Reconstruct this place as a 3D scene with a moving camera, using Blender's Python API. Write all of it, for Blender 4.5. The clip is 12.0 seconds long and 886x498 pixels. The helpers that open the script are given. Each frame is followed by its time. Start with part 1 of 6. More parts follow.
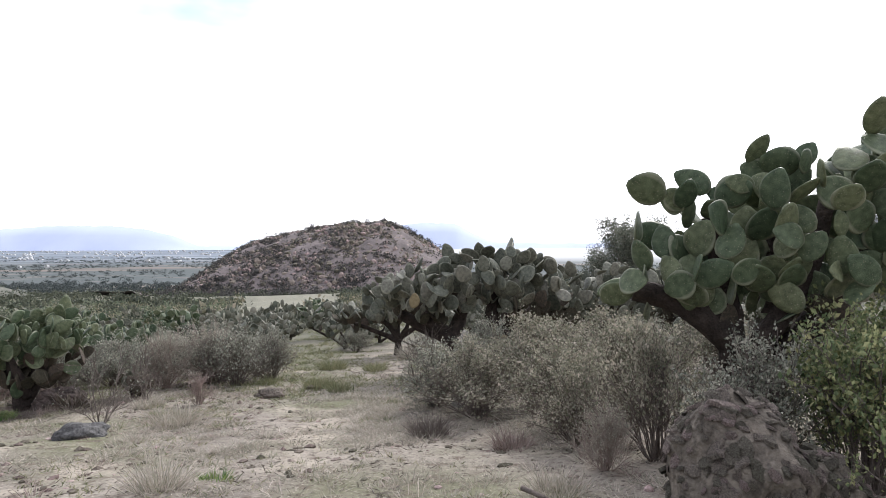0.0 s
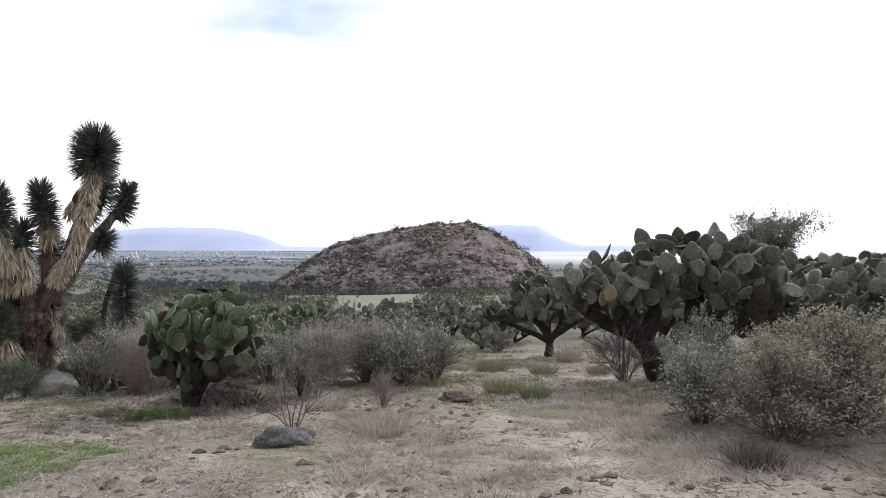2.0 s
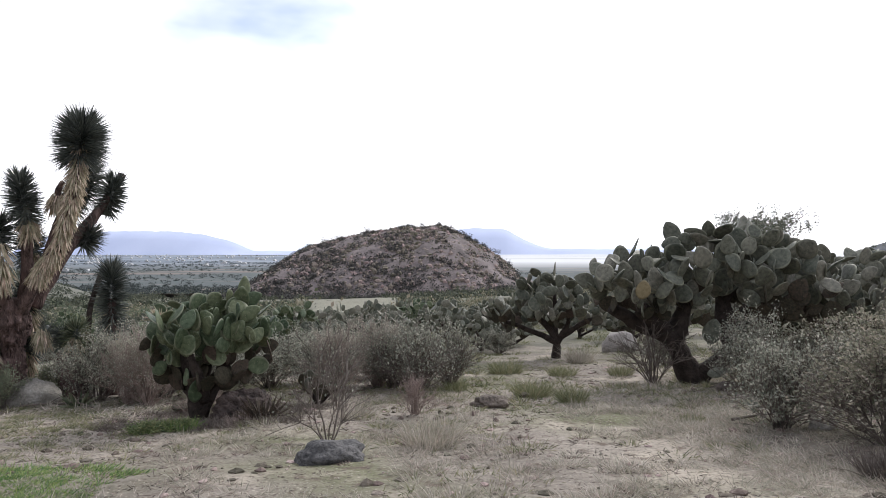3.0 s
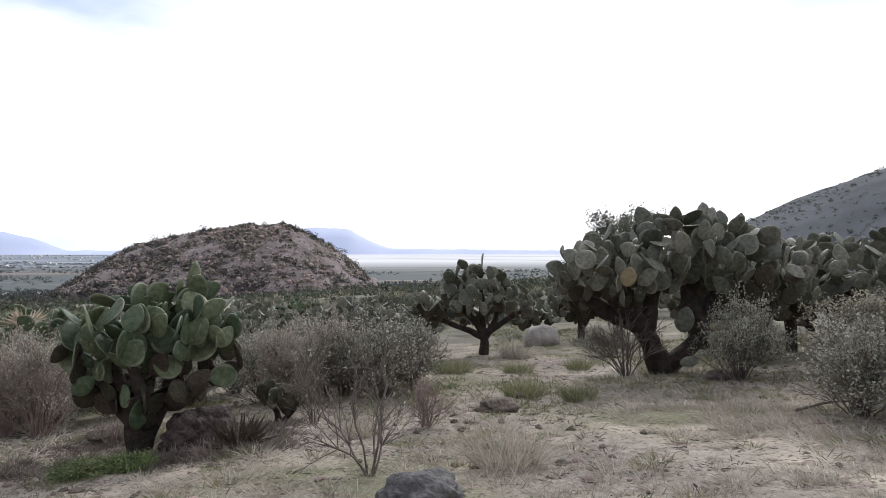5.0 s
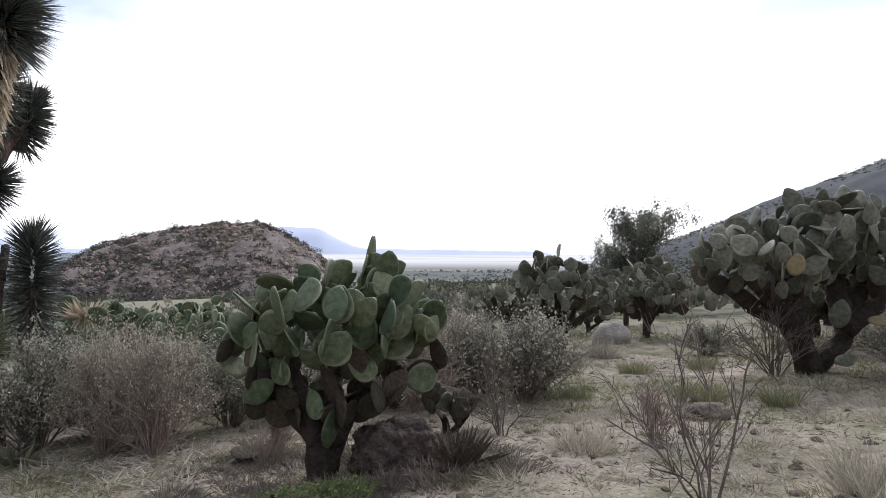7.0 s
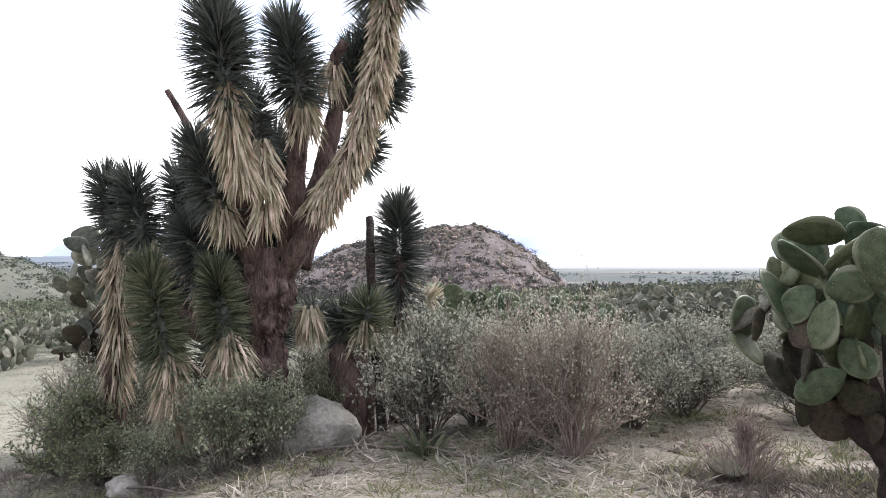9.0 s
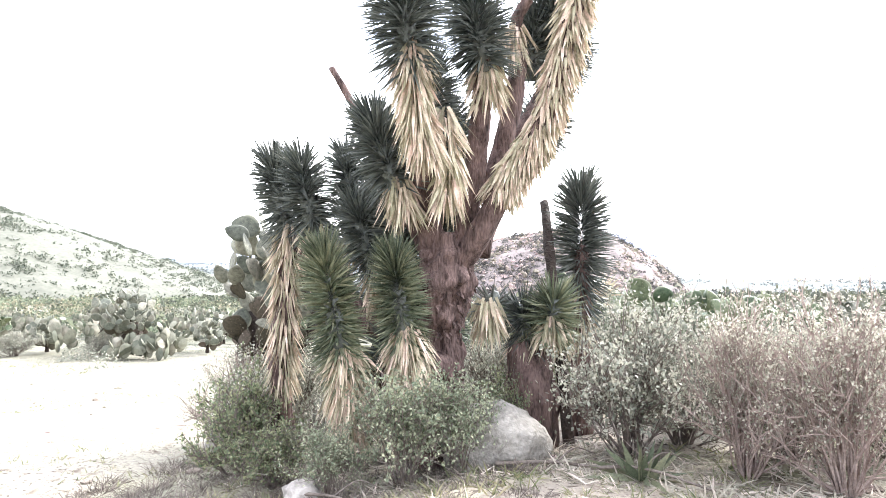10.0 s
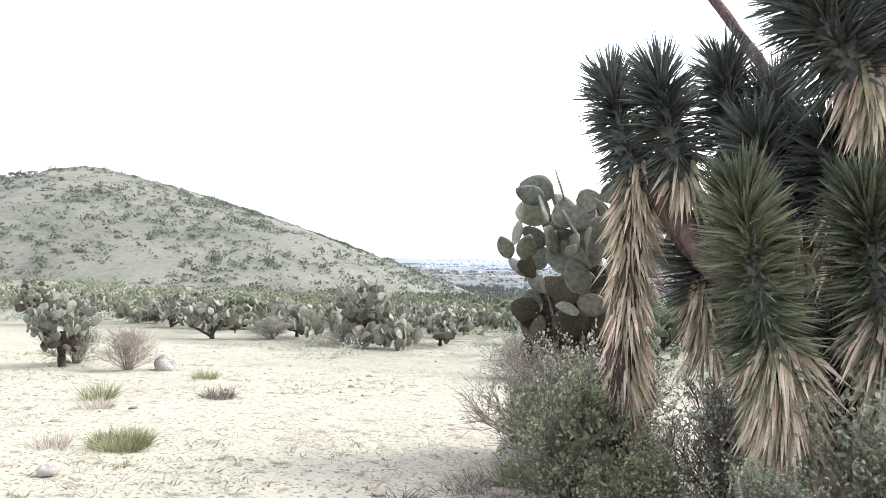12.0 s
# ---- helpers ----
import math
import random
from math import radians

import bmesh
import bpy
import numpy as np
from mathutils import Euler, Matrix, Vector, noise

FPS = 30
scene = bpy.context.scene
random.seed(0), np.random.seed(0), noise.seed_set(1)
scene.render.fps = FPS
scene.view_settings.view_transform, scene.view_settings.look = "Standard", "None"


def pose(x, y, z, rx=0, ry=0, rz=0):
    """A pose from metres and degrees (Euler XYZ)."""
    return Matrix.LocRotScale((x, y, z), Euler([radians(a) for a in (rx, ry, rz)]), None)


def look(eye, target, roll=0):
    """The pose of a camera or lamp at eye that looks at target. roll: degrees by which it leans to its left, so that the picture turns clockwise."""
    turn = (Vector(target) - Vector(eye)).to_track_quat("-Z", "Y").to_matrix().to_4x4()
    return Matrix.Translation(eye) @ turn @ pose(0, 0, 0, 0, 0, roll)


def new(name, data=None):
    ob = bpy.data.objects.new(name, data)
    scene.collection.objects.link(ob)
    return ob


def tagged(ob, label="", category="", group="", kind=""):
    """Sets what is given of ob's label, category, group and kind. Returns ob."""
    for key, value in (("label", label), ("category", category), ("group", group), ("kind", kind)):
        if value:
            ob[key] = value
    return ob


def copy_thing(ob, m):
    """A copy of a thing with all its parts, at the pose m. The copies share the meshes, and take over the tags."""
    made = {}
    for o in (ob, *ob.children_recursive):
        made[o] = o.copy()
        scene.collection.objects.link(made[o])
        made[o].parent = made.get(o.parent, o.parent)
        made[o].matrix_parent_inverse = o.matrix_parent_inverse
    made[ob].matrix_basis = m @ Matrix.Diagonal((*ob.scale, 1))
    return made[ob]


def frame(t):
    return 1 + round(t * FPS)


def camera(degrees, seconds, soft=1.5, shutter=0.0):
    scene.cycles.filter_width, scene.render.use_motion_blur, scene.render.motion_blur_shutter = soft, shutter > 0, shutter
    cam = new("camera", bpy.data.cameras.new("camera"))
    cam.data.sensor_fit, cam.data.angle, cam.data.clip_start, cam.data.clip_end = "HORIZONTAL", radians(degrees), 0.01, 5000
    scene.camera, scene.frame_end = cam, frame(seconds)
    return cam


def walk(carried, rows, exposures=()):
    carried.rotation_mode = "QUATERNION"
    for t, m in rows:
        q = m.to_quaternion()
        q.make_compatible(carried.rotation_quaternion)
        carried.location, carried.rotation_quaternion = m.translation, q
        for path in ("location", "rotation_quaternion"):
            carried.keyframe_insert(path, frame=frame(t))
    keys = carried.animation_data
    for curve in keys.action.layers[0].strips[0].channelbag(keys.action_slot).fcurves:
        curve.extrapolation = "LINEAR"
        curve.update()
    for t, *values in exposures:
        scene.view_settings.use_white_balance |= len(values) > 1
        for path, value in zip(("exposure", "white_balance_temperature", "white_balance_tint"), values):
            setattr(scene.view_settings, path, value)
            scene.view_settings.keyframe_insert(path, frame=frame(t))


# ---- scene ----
cam = camera(69.7, 12.0, soft=0.7)
walk(cam, [
    (0.0, pose(0.000, 0.000, 1.480, 89.32, 0.27, -0.00)),
    (0.5, pose(-0.585, 0.489, 1.383, 89.25, 0.32, 0.27)),
    (1.0, pose(-1.194, 0.979, 1.259, 89.36, 0.20, 1.37)),
    (1.5, pose(-1.790, 1.451, 1.176, 89.36, 0.22, 4.98)),
    (2.0, pose(-2.391, 1.832, 1.087, 89.53, -0.04, 7.21)),
    (2.5, pose(-2.970, 2.250, 1.009, 89.74, 0.14, 7.44)),
    (3.0, pose(-3.523, 2.581, 0.914, 89.84, 0.11, 4.41)),
    (3.2, pose(-3.737, 2.755, 0.892, 89.85, 0.14, 1.86)),
    (4.8, pose(-5.604, 4.090, 0.663, 89.95, 0.01, -9.51)),
    (5.0, pose(-5.839, 4.251, 0.631, 89.83, -0.05, -9.71)),
    (5.5, pose(-6.413, 4.748, 0.559, 89.79, -0.11, -11.10)),
    (6.0, pose(-7.022, 5.180, 0.486, 89.94, -0.16, -11.59)),
    (6.5, pose(-7.628, 5.686, 0.363, 89.83, -0.25, -12.64)),
    (6.7, pose(-7.890, 5.921, 0.352, 89.84, -0.36, -12.73)),
    (8.3, pose(-9.644, 7.387, 0.038, 90.03, 0.09, -2.10)),
    (8.5, pose(-9.883, 7.582, -0.019, 89.94, 0.39, 0.40)),
    (9.0, pose(-10.443, 7.981, -0.116, 89.99, 0.09, 6.56)),
    (9.5, pose(-10.901, 8.363, -0.197, 90.09, -0.03, 12.32)),
    (10.0, pose(-11.378, 8.714, -0.302, 90.32, -0.22, 16.65)),
    (10.5, pose(-11.889, 9.069, -0.366, 90.08, 0.13, 19.45)),
    (11.0, pose(-12.360, 9.358, -0.445, 90.29, 0.06, 25.45)),
    (11.5, pose(-12.845, 9.670, -0.589, 90.40, -1.01, 30.25)),
    (12.0, pose(-13.357, 9.965, -0.704, 90.35, -0.81, 34.98)),
], [(0.0, 0.4), (1.0, 0.2), (2.5, 0.08), (5.0, 0.0), (6.7, 0.0), (8.5, 0.4), (9.0, 0.74), (9.5, 1.6), (10.0, 2.3), (10.5, 2.5), (11.0, 2.42), (11.5, 2.05), (12.0, 1.45)])

# ---- light ----
SUN_EL, SUN_AZ = radians(38), radians(28)      # height, and degrees east of straight ahead
world = bpy.data.worlds.new("world")
scene.world = world
world.use_nodes = True
wt = world.node_tree
wt.nodes.clear()
w_out = wt.nodes.new("ShaderNodeOutputWorld")
w_bg = wt.nodes.new("ShaderNodeBackground")
w_sky = wt.nodes.new("ShaderNodeTexSky")
w_sky.sky_type = "NISHITA"
w_sky.sun_disc = False
w_sky.sun_elevation, w_sky.sun_rotation = SUN_EL, SUN_AZ
w_sky.dust_density, w_sky.air_density, w_sky.altitude = 2.5, 1.0, 2000
w_co = wt.nodes.new("ShaderNodeTexCoord")
w_map = wt.nodes.new("ShaderNodeMapping")
w_map.inputs["Scale"].default_value = (1.0, 1.0, 2.6)
w_map.inputs["Location"].default_value = (1.7, 0.4, 0.9)
w_map.inputs["Rotation"].default_value = (0, 0, radians(-9))
w_noise = wt.nodes.new("ShaderNodeTexNoise")
w_noise.inputs["Scale"].default_value, w_noise.inputs["Detail"].default_value = 1.7, 5.0
w_ramp = wt.nodes.new("ShaderNodeValToRGB")
w_ramp.color_ramp.elements[0].position, w_ramp.color_ramp.elements[1].position = 0.39, 0.62
w_ramp.color_ramp.elements[0].color = (0.17, 0.17, 0.17, 1)
w_mix = wt.nodes.new("ShaderNodeMix")
w_mix.data_type = "RGBA"
# a bright cloud sheet, brightest round the veiled sun
w_dot = wt.nodes.new("ShaderNodeVectorMath")
w_dot.operation = "DOT_PRODUCT"
w_dot.inputs[1].default_value = (math.sin(SUN_AZ) * math.cos(SUN_EL), math.cos(SUN_AZ) * math.cos(SUN_EL), math.sin(SUN_EL))
w_glow = wt.nodes.new("ShaderNodeMapRange")
w_glow.inputs[1].default_value, w_glow.inputs[2].default_value = -1.0, 1.0
w_glow.inputs[3].default_value, w_glow.inputs[4].default_value = 2.2, 14.5
w_sheet = wt.nodes.new("ShaderNodeCombineColor")
wt.links.new(w_co.outputs["Generated"], w_dot.inputs[0])
wt.links.new(w_dot.outputs["Value"], w_glow.inputs[0])
w_cool = wt.nodes.new("ShaderNodeMath")
w_cool.operation, w_cool.inputs[1].default_value = "MULTIPLY", 1.06
wt.links.new(w_glow.outputs[0], w_cool.inputs[0])
wt.links.new(w_glow.outputs[0], w_sheet.inputs[0])
wt.links.new(w_glow.outputs[0], w_sheet.inputs[1])
wt.links.new(w_cool.outputs[0], w_sheet.inputs[2])
wt.links.new(w_sheet.outputs[0], w_mix.inputs[7])
wt.links.new(w_co.outputs["Generated"], w_map.inputs[0])
wt.links.new(w_map.outputs[0], w_noise.inputs["Vector"])
wt.links.new(w_noise.outputs[0], w_ramp.inputs[0])
# the lower sky is closed by haze; thin blue gaps open higher up
w_sep = wt.nodes.new("ShaderNodeSeparateXYZ")
w_low = wt.nodes.new("ShaderNodeMapRange")
w_low.inputs[1].default_value, w_low.inputs[2].default_value = 0.2, 0.34
w_low.inputs[3].default_value, w_low.inputs[4].default_value = 1.0, 0.0
w_max = wt.nodes.new("ShaderNodeMath")
w_max.operation = "MAXIMUM"
wt.links.new(w_co.outputs["Generated"], w_sep.inputs[0])
wt.links.new(w_sep.outputs[2], w_low.inputs[0])
wt.links.new(w_low.outputs[0], w_max.inputs[0])
wt.links.new(w_ramp.outputs[0], w_max.inputs[1])
wt.links.new(w_max.outputs[0], w_mix.inputs[0])
wt.links.new(w_sky.outputs[0], w_mix.inputs[6])
wt.links.new(w_mix.outputs[2], w_bg.inputs[0])
w_bg.inputs[1].default_value = 0.14
wt.links.new(w_bg.outputs[0], w_out.inputs[0])

sun = new("sun", bpy.data.lights.new("sun", "SUN"))
sun.data.energy, sun.data.angle, sun.data.color = 2.0, radians(14), (1.0, 0.97, 0.93)
sun.matrix_world = look((0, 0, 0), (-math.sin(SUN_AZ) * math.cos(SUN_EL), -math.cos(SUN_AZ) * math.cos(SUN_EL), -math.sin(SUN_EL)))
sun.location = (0, 0, 60)


# ---- materials ----
def mat(name, dark, light, scale=6.0, rough=0.85, bump=0.3, bump_scale=30.0, vary="", spread=0.25, extra=None, fine=60.0):
    """A two-scale noise material between two colours. vary: 'island' or 'object' shifts the brightness piece by piece."""
    m = bpy.data.materials.new(name)
    m.use_nodes = True
    t = m.node_tree
    p = t.nodes["Principled BSDF"]
    p.inputs["Roughness"].default_value = rough
    p.inputs["Specular IOR Level"].default_value = 0.25
    co = t.nodes.new("ShaderNodeTexCoord")
    n1, n2 = t.nodes.new("ShaderNodeTexNoise"), t.nodes.new("ShaderNodeTexNoise")
    n1.inputs["Scale"].default_value, n1.inputs["Detail"].default_value = scale, 6
    n2.inputs["Scale"].default_value, n2.inputs["Detail"].default_value = fine, 3
    mx = t.nodes.new("ShaderNodeMix")
    mx.inputs[0].default_value = 0.4
    ramp = t.nodes.new("ShaderNodeValToRGB")
    ramp.color_ramp.elements[0].position, ramp.color_ramp.elements[1].position = 0.34, 0.66
    ramp.color_ramp.elements[0].color, ramp.color_ramp.elements[1].color = (*dark, 1), (*light, 1)
    for n in (n1, n2):
        t.links.new(co.outputs["Object"], n.inputs["Vector"])
    t.links.new(n1.outputs[0], mx.inputs[2])
    t.links.new(n2.outputs[0], mx.inputs[3])
    t.links.new(mx.outputs[0], ramp.inputs[0])
    colour = ramp.outputs[0]
    if extra:
        spots, at, size = extra
        vo = t.nodes.new("ShaderNodeTexVoronoi")
        vo.inputs["Scale"].default_value = size
        r2 = t.nodes.new("ShaderNodeValToRGB")
        r2.color_ramp.elements[0].position, r2.color_ramp.elements[1].position = at, at + 0.06
        r2.color_ramp.elements[0].color, r2.color_ramp.elements[1].color = (1, 1, 1, 1), (0, 0, 0, 1)
        m2 = t.nodes.new("ShaderNodeMix")
        m2.data_type = "RGBA"
        m2.inputs[7].default_value = (*spots, 1)
        t.links.new(co.outputs["Object"], vo.inputs["Vector"])
        t.links.new(vo.outputs["Distance"], r2.inputs[0])
        t.links.new(r2.outputs[0], m2.inputs[0])
        t.links.new(colour, m2.inputs[6])
        colour = m2.outputs[2]
    if vary:
        hsv = t.nodes.new("ShaderNodeHueSaturation")
        mr = t.nodes.new("ShaderNodeMapRange")
        mr.inputs[3].default_value, mr.inputs[4].default_value = 1 - spread, 1 + spread
        if vary == "island":
            src = t.nodes.new("ShaderNodeNewGeometry").outputs["Random Per Island"]
        else:
            src = t.nodes.new("ShaderNodeObjectInfo").outputs["Random"]
        t.links.new(src, mr.inputs[0])
        t.links.new(mr.outputs[0], hsv.inputs["Value"])
        mh = t.nodes.new("ShaderNodeMapRange")
        mh.inputs[3].default_value, mh.inputs[4].default_value = 0.5 + 0.03 * spread / 0.25, 0.5 - 0.03 * spread / 0.25
        t.links.new(src, mh.inputs[0])
        t.links.new(mh.outputs[0], hsv.inputs["Hue"])
        t.links.new(colour, hsv.inputs["Color"])
        colour = hsv.outputs[0]
    t.links.new(colour, p.inputs["Base Color"])
    if bump:
        nb = t.nodes.new("ShaderNodeTexNoise")
        nb.inputs["Scale"].default_value, nb.inputs["Detail"].default_value = bump_scale, 5
        b = t.nodes.new("ShaderNodeBump")
        b.inputs["Strength"].default_value, b.inputs["Distance"].default_value = bump, 0.05
        t.links.new(co.outputs["Object"], nb.inputs["Vector"])
        t.links.new(nb.outputs[0], b.inputs["Height"])
        t.links.new(b.outputs[0], p.inputs["Normal"])
    return m


def backlit_spiny_rim(m):
    """The edge of a pad is set thick with pale spines; their backlit brightness is painted in too."""
    t = m.node_tree
    p = t.nodes["Principled BSDF"]
    src = p.inputs["Base Color"].links[0].from_socket
    mp = t.nodes.new("ShaderNodeMapping")
    mp.inputs["Location"].default_value, mp.inputs["Scale"].default_value = (0, 0, -1.02), (2.65, 0, 1.95)
    ln = t.nodes.new("ShaderNodeVectorMath")
    ln.operation = "LENGTH"
    mr = t.nodes.new("ShaderNodeMapRange")
    mr.inputs[1].default_value, mr.inputs[2].default_value, mr.inputs[4].default_value = 0.86, 1.0, 0.42
    mx = t.nodes.new("ShaderNodeMix")
    mx.data_type = "RGBA"
    mx.inputs[7].default_value = (0.36, 0.36, 0.27, 1)
    t.links.new(t.nodes["Texture Coordinate"].outputs["Object"], mp.inputs[0])
    t.links.new(mp.outputs[0], ln.inputs[0])
    t.links.new(ln.outputs["Value"], mr.inputs[0])
    t.links.new(mr.outputs[0], mx.inputs[0])
    t.links.new(src, mx.inputs[6])
    t.links.new(mx.outputs[2], p.inputs["Base Color"])
    return m


def barky(m):
    """Draws the grain out lengthwise, as on old bark."""
    t = m.node_tree
    co = t.nodes["Texture Coordinate"].outputs["Object"]
    mp = t.nodes.new("ShaderNodeMapping")
    mp.inputs["Scale"].default_value = (1, 1, 0.22)
    ends = [k.to_socket for k in list(co.links)]
    t.links.new(co, mp.inputs[0])
    for e in ends:
        t.links.new(mp.outputs[0], e)
    return m


def leafy(m, amount=0.25):
    """Lets some light through thin leaves."""
    t = m.node_tree
    p = t.nodes["Principled BSDF"]
    tr = t.nodes.new("ShaderNodeBsdfTranslucent")
    ms = t.nodes.new("ShaderNodeMixShader")
    ms.inputs[0].default_value = amount
    src = p.inputs["Base Color"].links[0].from_socket
    t.links.new(src, tr.inputs[0])
    t.links.new(p.outputs[0], ms.inputs[1])
    t.links.new(tr.outputs[0], ms.inputs[2])
    t.links.new(ms.outputs[0], t.nodes["Material Output"].inputs[0])
    return m


PAD = backlit_spiny_rim(mat("cactus_pad_green", (0.042, 0.06, 0.033), (0.16, 0.197, 0.113), 5, 0.5, 0.25, 40, "object", 0.36, ((0.3, 0.29, 0.2), 0.12, 14)))
PAD_GREY = backlit_spiny_rim(mat("cactus_pad_grey", (0.062, 0.068, 0.054), (0.235, 0.235, 0.18), 6, 0.55, 0.3, 40, "object", 0.4, ((0.26, 0.25, 0.18), 0.12, 14)))
PAD_OLD = mat("cactus_pad_old", (0.035, 0.035, 0.025), (0.12, 0.095, 0.07), 9, 0.8, 0.6, 35, "object", 0.25, ((0.2, 0.17, 0.12), 0.12, 14))
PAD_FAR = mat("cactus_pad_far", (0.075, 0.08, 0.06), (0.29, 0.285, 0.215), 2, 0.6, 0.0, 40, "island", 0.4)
PAD_YELLOW = mat("cactus_pad_yellow", (0.2, 0.155, 0.085), (0.33, 0.27, 0.16), 5, 0.6, 0.3, 40, "", 0.2, ((0.12, 0.08, 0.04), 0.12, 14))
CACTUS_WOOD = mat("cactus_wood", (0.018, 0.015, 0.013), (0.072, 0.055, 0.047), 8, 0.95, 0.9, 24)
YUCCA_LEAF = leafy(mat("yucca_leaf", (0.05, 0.06, 0.055), (0.16, 0.173, 0.15), 3, 0.38, 0.0, 30, "island", 0.4), 0.12)
YUCCA_YOUNG = leafy(mat("yucca_leaf_young", (0.062, 0.076, 0.05), (0.225, 0.245, 0.155), 2, 0.45, 0.0, 30, "island", 0.4), 0.15)
YUCCA_DEAD = leafy(mat("yucca_dead_leaf", (0.34, 0.285, 0.2), (0.68, 0.595, 0.46), 8, 0.8, 0.0, 30, "island", 0.35), 0.12)
YUCCA_BARK = barky(mat("yucca_bark", (0.026, 0.018, 0.017), (0.23, 0.158, 0.142), 11, 0.95, 1.0, 26))
LEAF_MOUND = leafy(mat("leaf_mound_scrub", (0.045, 0.046, 0.045), (0.15, 0.143, 0.132), 3, 0.75, 0.0, 30, "island", 0.45), 0.2)
TWIG_GREY = mat("twig_grey", (0.075, 0.06, 0.052), (0.235, 0.2, 0.175), 9, 0.9, 0.2, 60)
TWIG_PINK = mat("twig_reddish", (0.16, 0.118, 0.102), (0.43, 0.345, 0.31), 9, 0.9, 0.2, 60)
LEAF_GREY = leafy(mat("leaf_grey_green", (0.14, 0.15, 0.115), (0.5, 0.5, 0.41), 3, 0.75, 0.0, 30, "island", 0.45), 0.3)
LEAF_OLIVE = leafy(mat("leaf_olive", (0.13, 0.128, 0.082), (0.34, 0.325, 0.225), 3, 0.7, 0.0, 30, "island", 0.45), 0.3)
LEAF_TIP = leafy(mat("leaf_yellowish_olive", (0.165, 0.16, 0.112), (0.43, 0.41, 0.318), 3, 0.7, 0.0, 30, "island", 0.45), 0.35)
LEAF_GREEN = leafy(mat("leaf_green", (0.1, 0.128, 0.055), (0.38, 0.42, 0.22), 3, 0.6, 0.0, 30, "island", 0.45), 0.45)
LEAF_HERB = leafy(mat("leaf_herb", (0.11, 0.135, 0.082), (0.4, 0.435, 0.31), 3, 0.7, 0.0, 30, "island", 0.35), 0.35)
CLOD = mat("soil_clod", (0.07, 0.055, 0.045), (0.2, 0.165, 0.135), 4, 0.95, 0.5, 20, "island", 0.4)
LEAF_DARK = leafy(mat("leaf_dark", (0.045, 0.055, 0.04), (0.15, 0.16, 0.115), 3, 0.7, 0.0, 30, "island", 0.45), 0.25)
LEAF_TREE = leafy(mat("leaf_pepper_tree", (0.075, 0.085, 0.065), (0.24, 0.25, 0.2), 3, 0.7, 0.0, 30, "island", 0.4), 0.35)
GRASS_DRY = leafy(mat("grass_dry", (0.31, 0.278, 0.226), (0.56, 0.518, 0.44), 2, 0.85, 0.0, 30, "island", 0.35), 0.25)
GRASS_GREEN = leafy(mat("grass_green", (0.09, 0.165, 0.05), (0.25, 0.345, 0.13), 2, 0.8, 0.0, 30, "island", 0.4), 0.3)
GRASS_MIXED = leafy(mat("grass_mixed", (0.13, 0.15, 0.07), (0.34, 0.33, 0.2), 2, 0.85, 0.0, 30, "island", 0.4), 0.3)
ROCK = mat("rock_volcanic", (0.05, 0.042, 0.036), (0.26, 0.22, 0.185), 4.5, 0.95, 1.0, 18, "object", 0.15, None, 26)
ROCK_DARK = mat("rock_dark", (0.022, 0.018, 0.017), (0.13, 0.098, 0.088), 5, 0.85, 1.0, 20, "object", 0.15, None, 26)
ROCK_FLAKE = mat("rock_flake", (0.085, 0.068, 0.06), (0.42, 0.36, 0.31), 6, 0.95, 1.0, 20, "object", 0.4, None, 30)
ROCK_PALE = mat("rock_pale", (0.19, 0.175, 0.16), (0.46, 0.43, 0.395), 3.0, 0.95, 0.8, 16, "object", 0.12, None, 26)
ROCK_GREY = mat("rock_grey", (0.05, 0.049, 0.05), (0.19, 0.182, 0.18), 4.0, 0.9, 1.0, 18, "object", 0.12, None, 26)
PEBBLE = mat("pebble", (0.14, 0.11, 0.09), (0.4, 0.34, 0.29), 3, 0.95, 0.4, 20, "island", 0.45)
HOUSE_WALL = mat("far_house_wall", (0.42, 0.42, 0.42), (0.62, 0.62, 0.62), 0.2, 0.9, 0.0, 30, "island", 0.25)
HILL_SOIL = mat("hill_soil", (0.1, 0.085, 0.084), (0.27, 0.228, 0.22), 0.09, 0.95, 0.8, 1.2, "", 0.2, None, 1.1)
# bluish soil: the tint of distance is put into its colour
MOUNTAIN_HAZED = mat("mountain_soil_hazed", (0.036, 0.042, 0.052), (0.07, 0.078, 0.094), 0.03, 0.95, 0.8, 0.5, "", 0.2, None, 0.4)
SLOPE_SOIL = mat("slope_soil", (0.088, 0.092, 0.074), (0.168, 0.168, 0.138), 0.05, 0.95, 0.8, 0.8, "", 0.2, None, 0.7)

LEAF_SLOPE = leafy(mat("leaf_slope_scrub", (0.065, 0.077, 0.058), (0.155, 0.17, 0.13), 0.3, 0.8, 0.0, 30, "island", 0.25), 0.2)
LEAF_FOOT = leafy(mat("leaf_hill_foot", (0.1, 0.12, 0.08), (0.25, 0.28, 0.19), 0.3, 0.8, 0.0, 30, "island", 0.35), 0.3)
# leaf green greyed cool, so the valley's haze sits in the colour
LEAF_VALLEY_HAZED = leafy(mat("leaf_valley_hazed", (0.045, 0.055, 0.053), (0.11, 0.125, 0.123), 0.05, 0.85, 0.0, 30, "island", 0.3), 0.2)
LEAF_SOFT = leafy(mat("leaf_soft_green", (0.095, 0.115, 0.062), (0.31, 0.345, 0.21), 3, 0.75, 0.0, 30, "island", 0.4), 0.35)
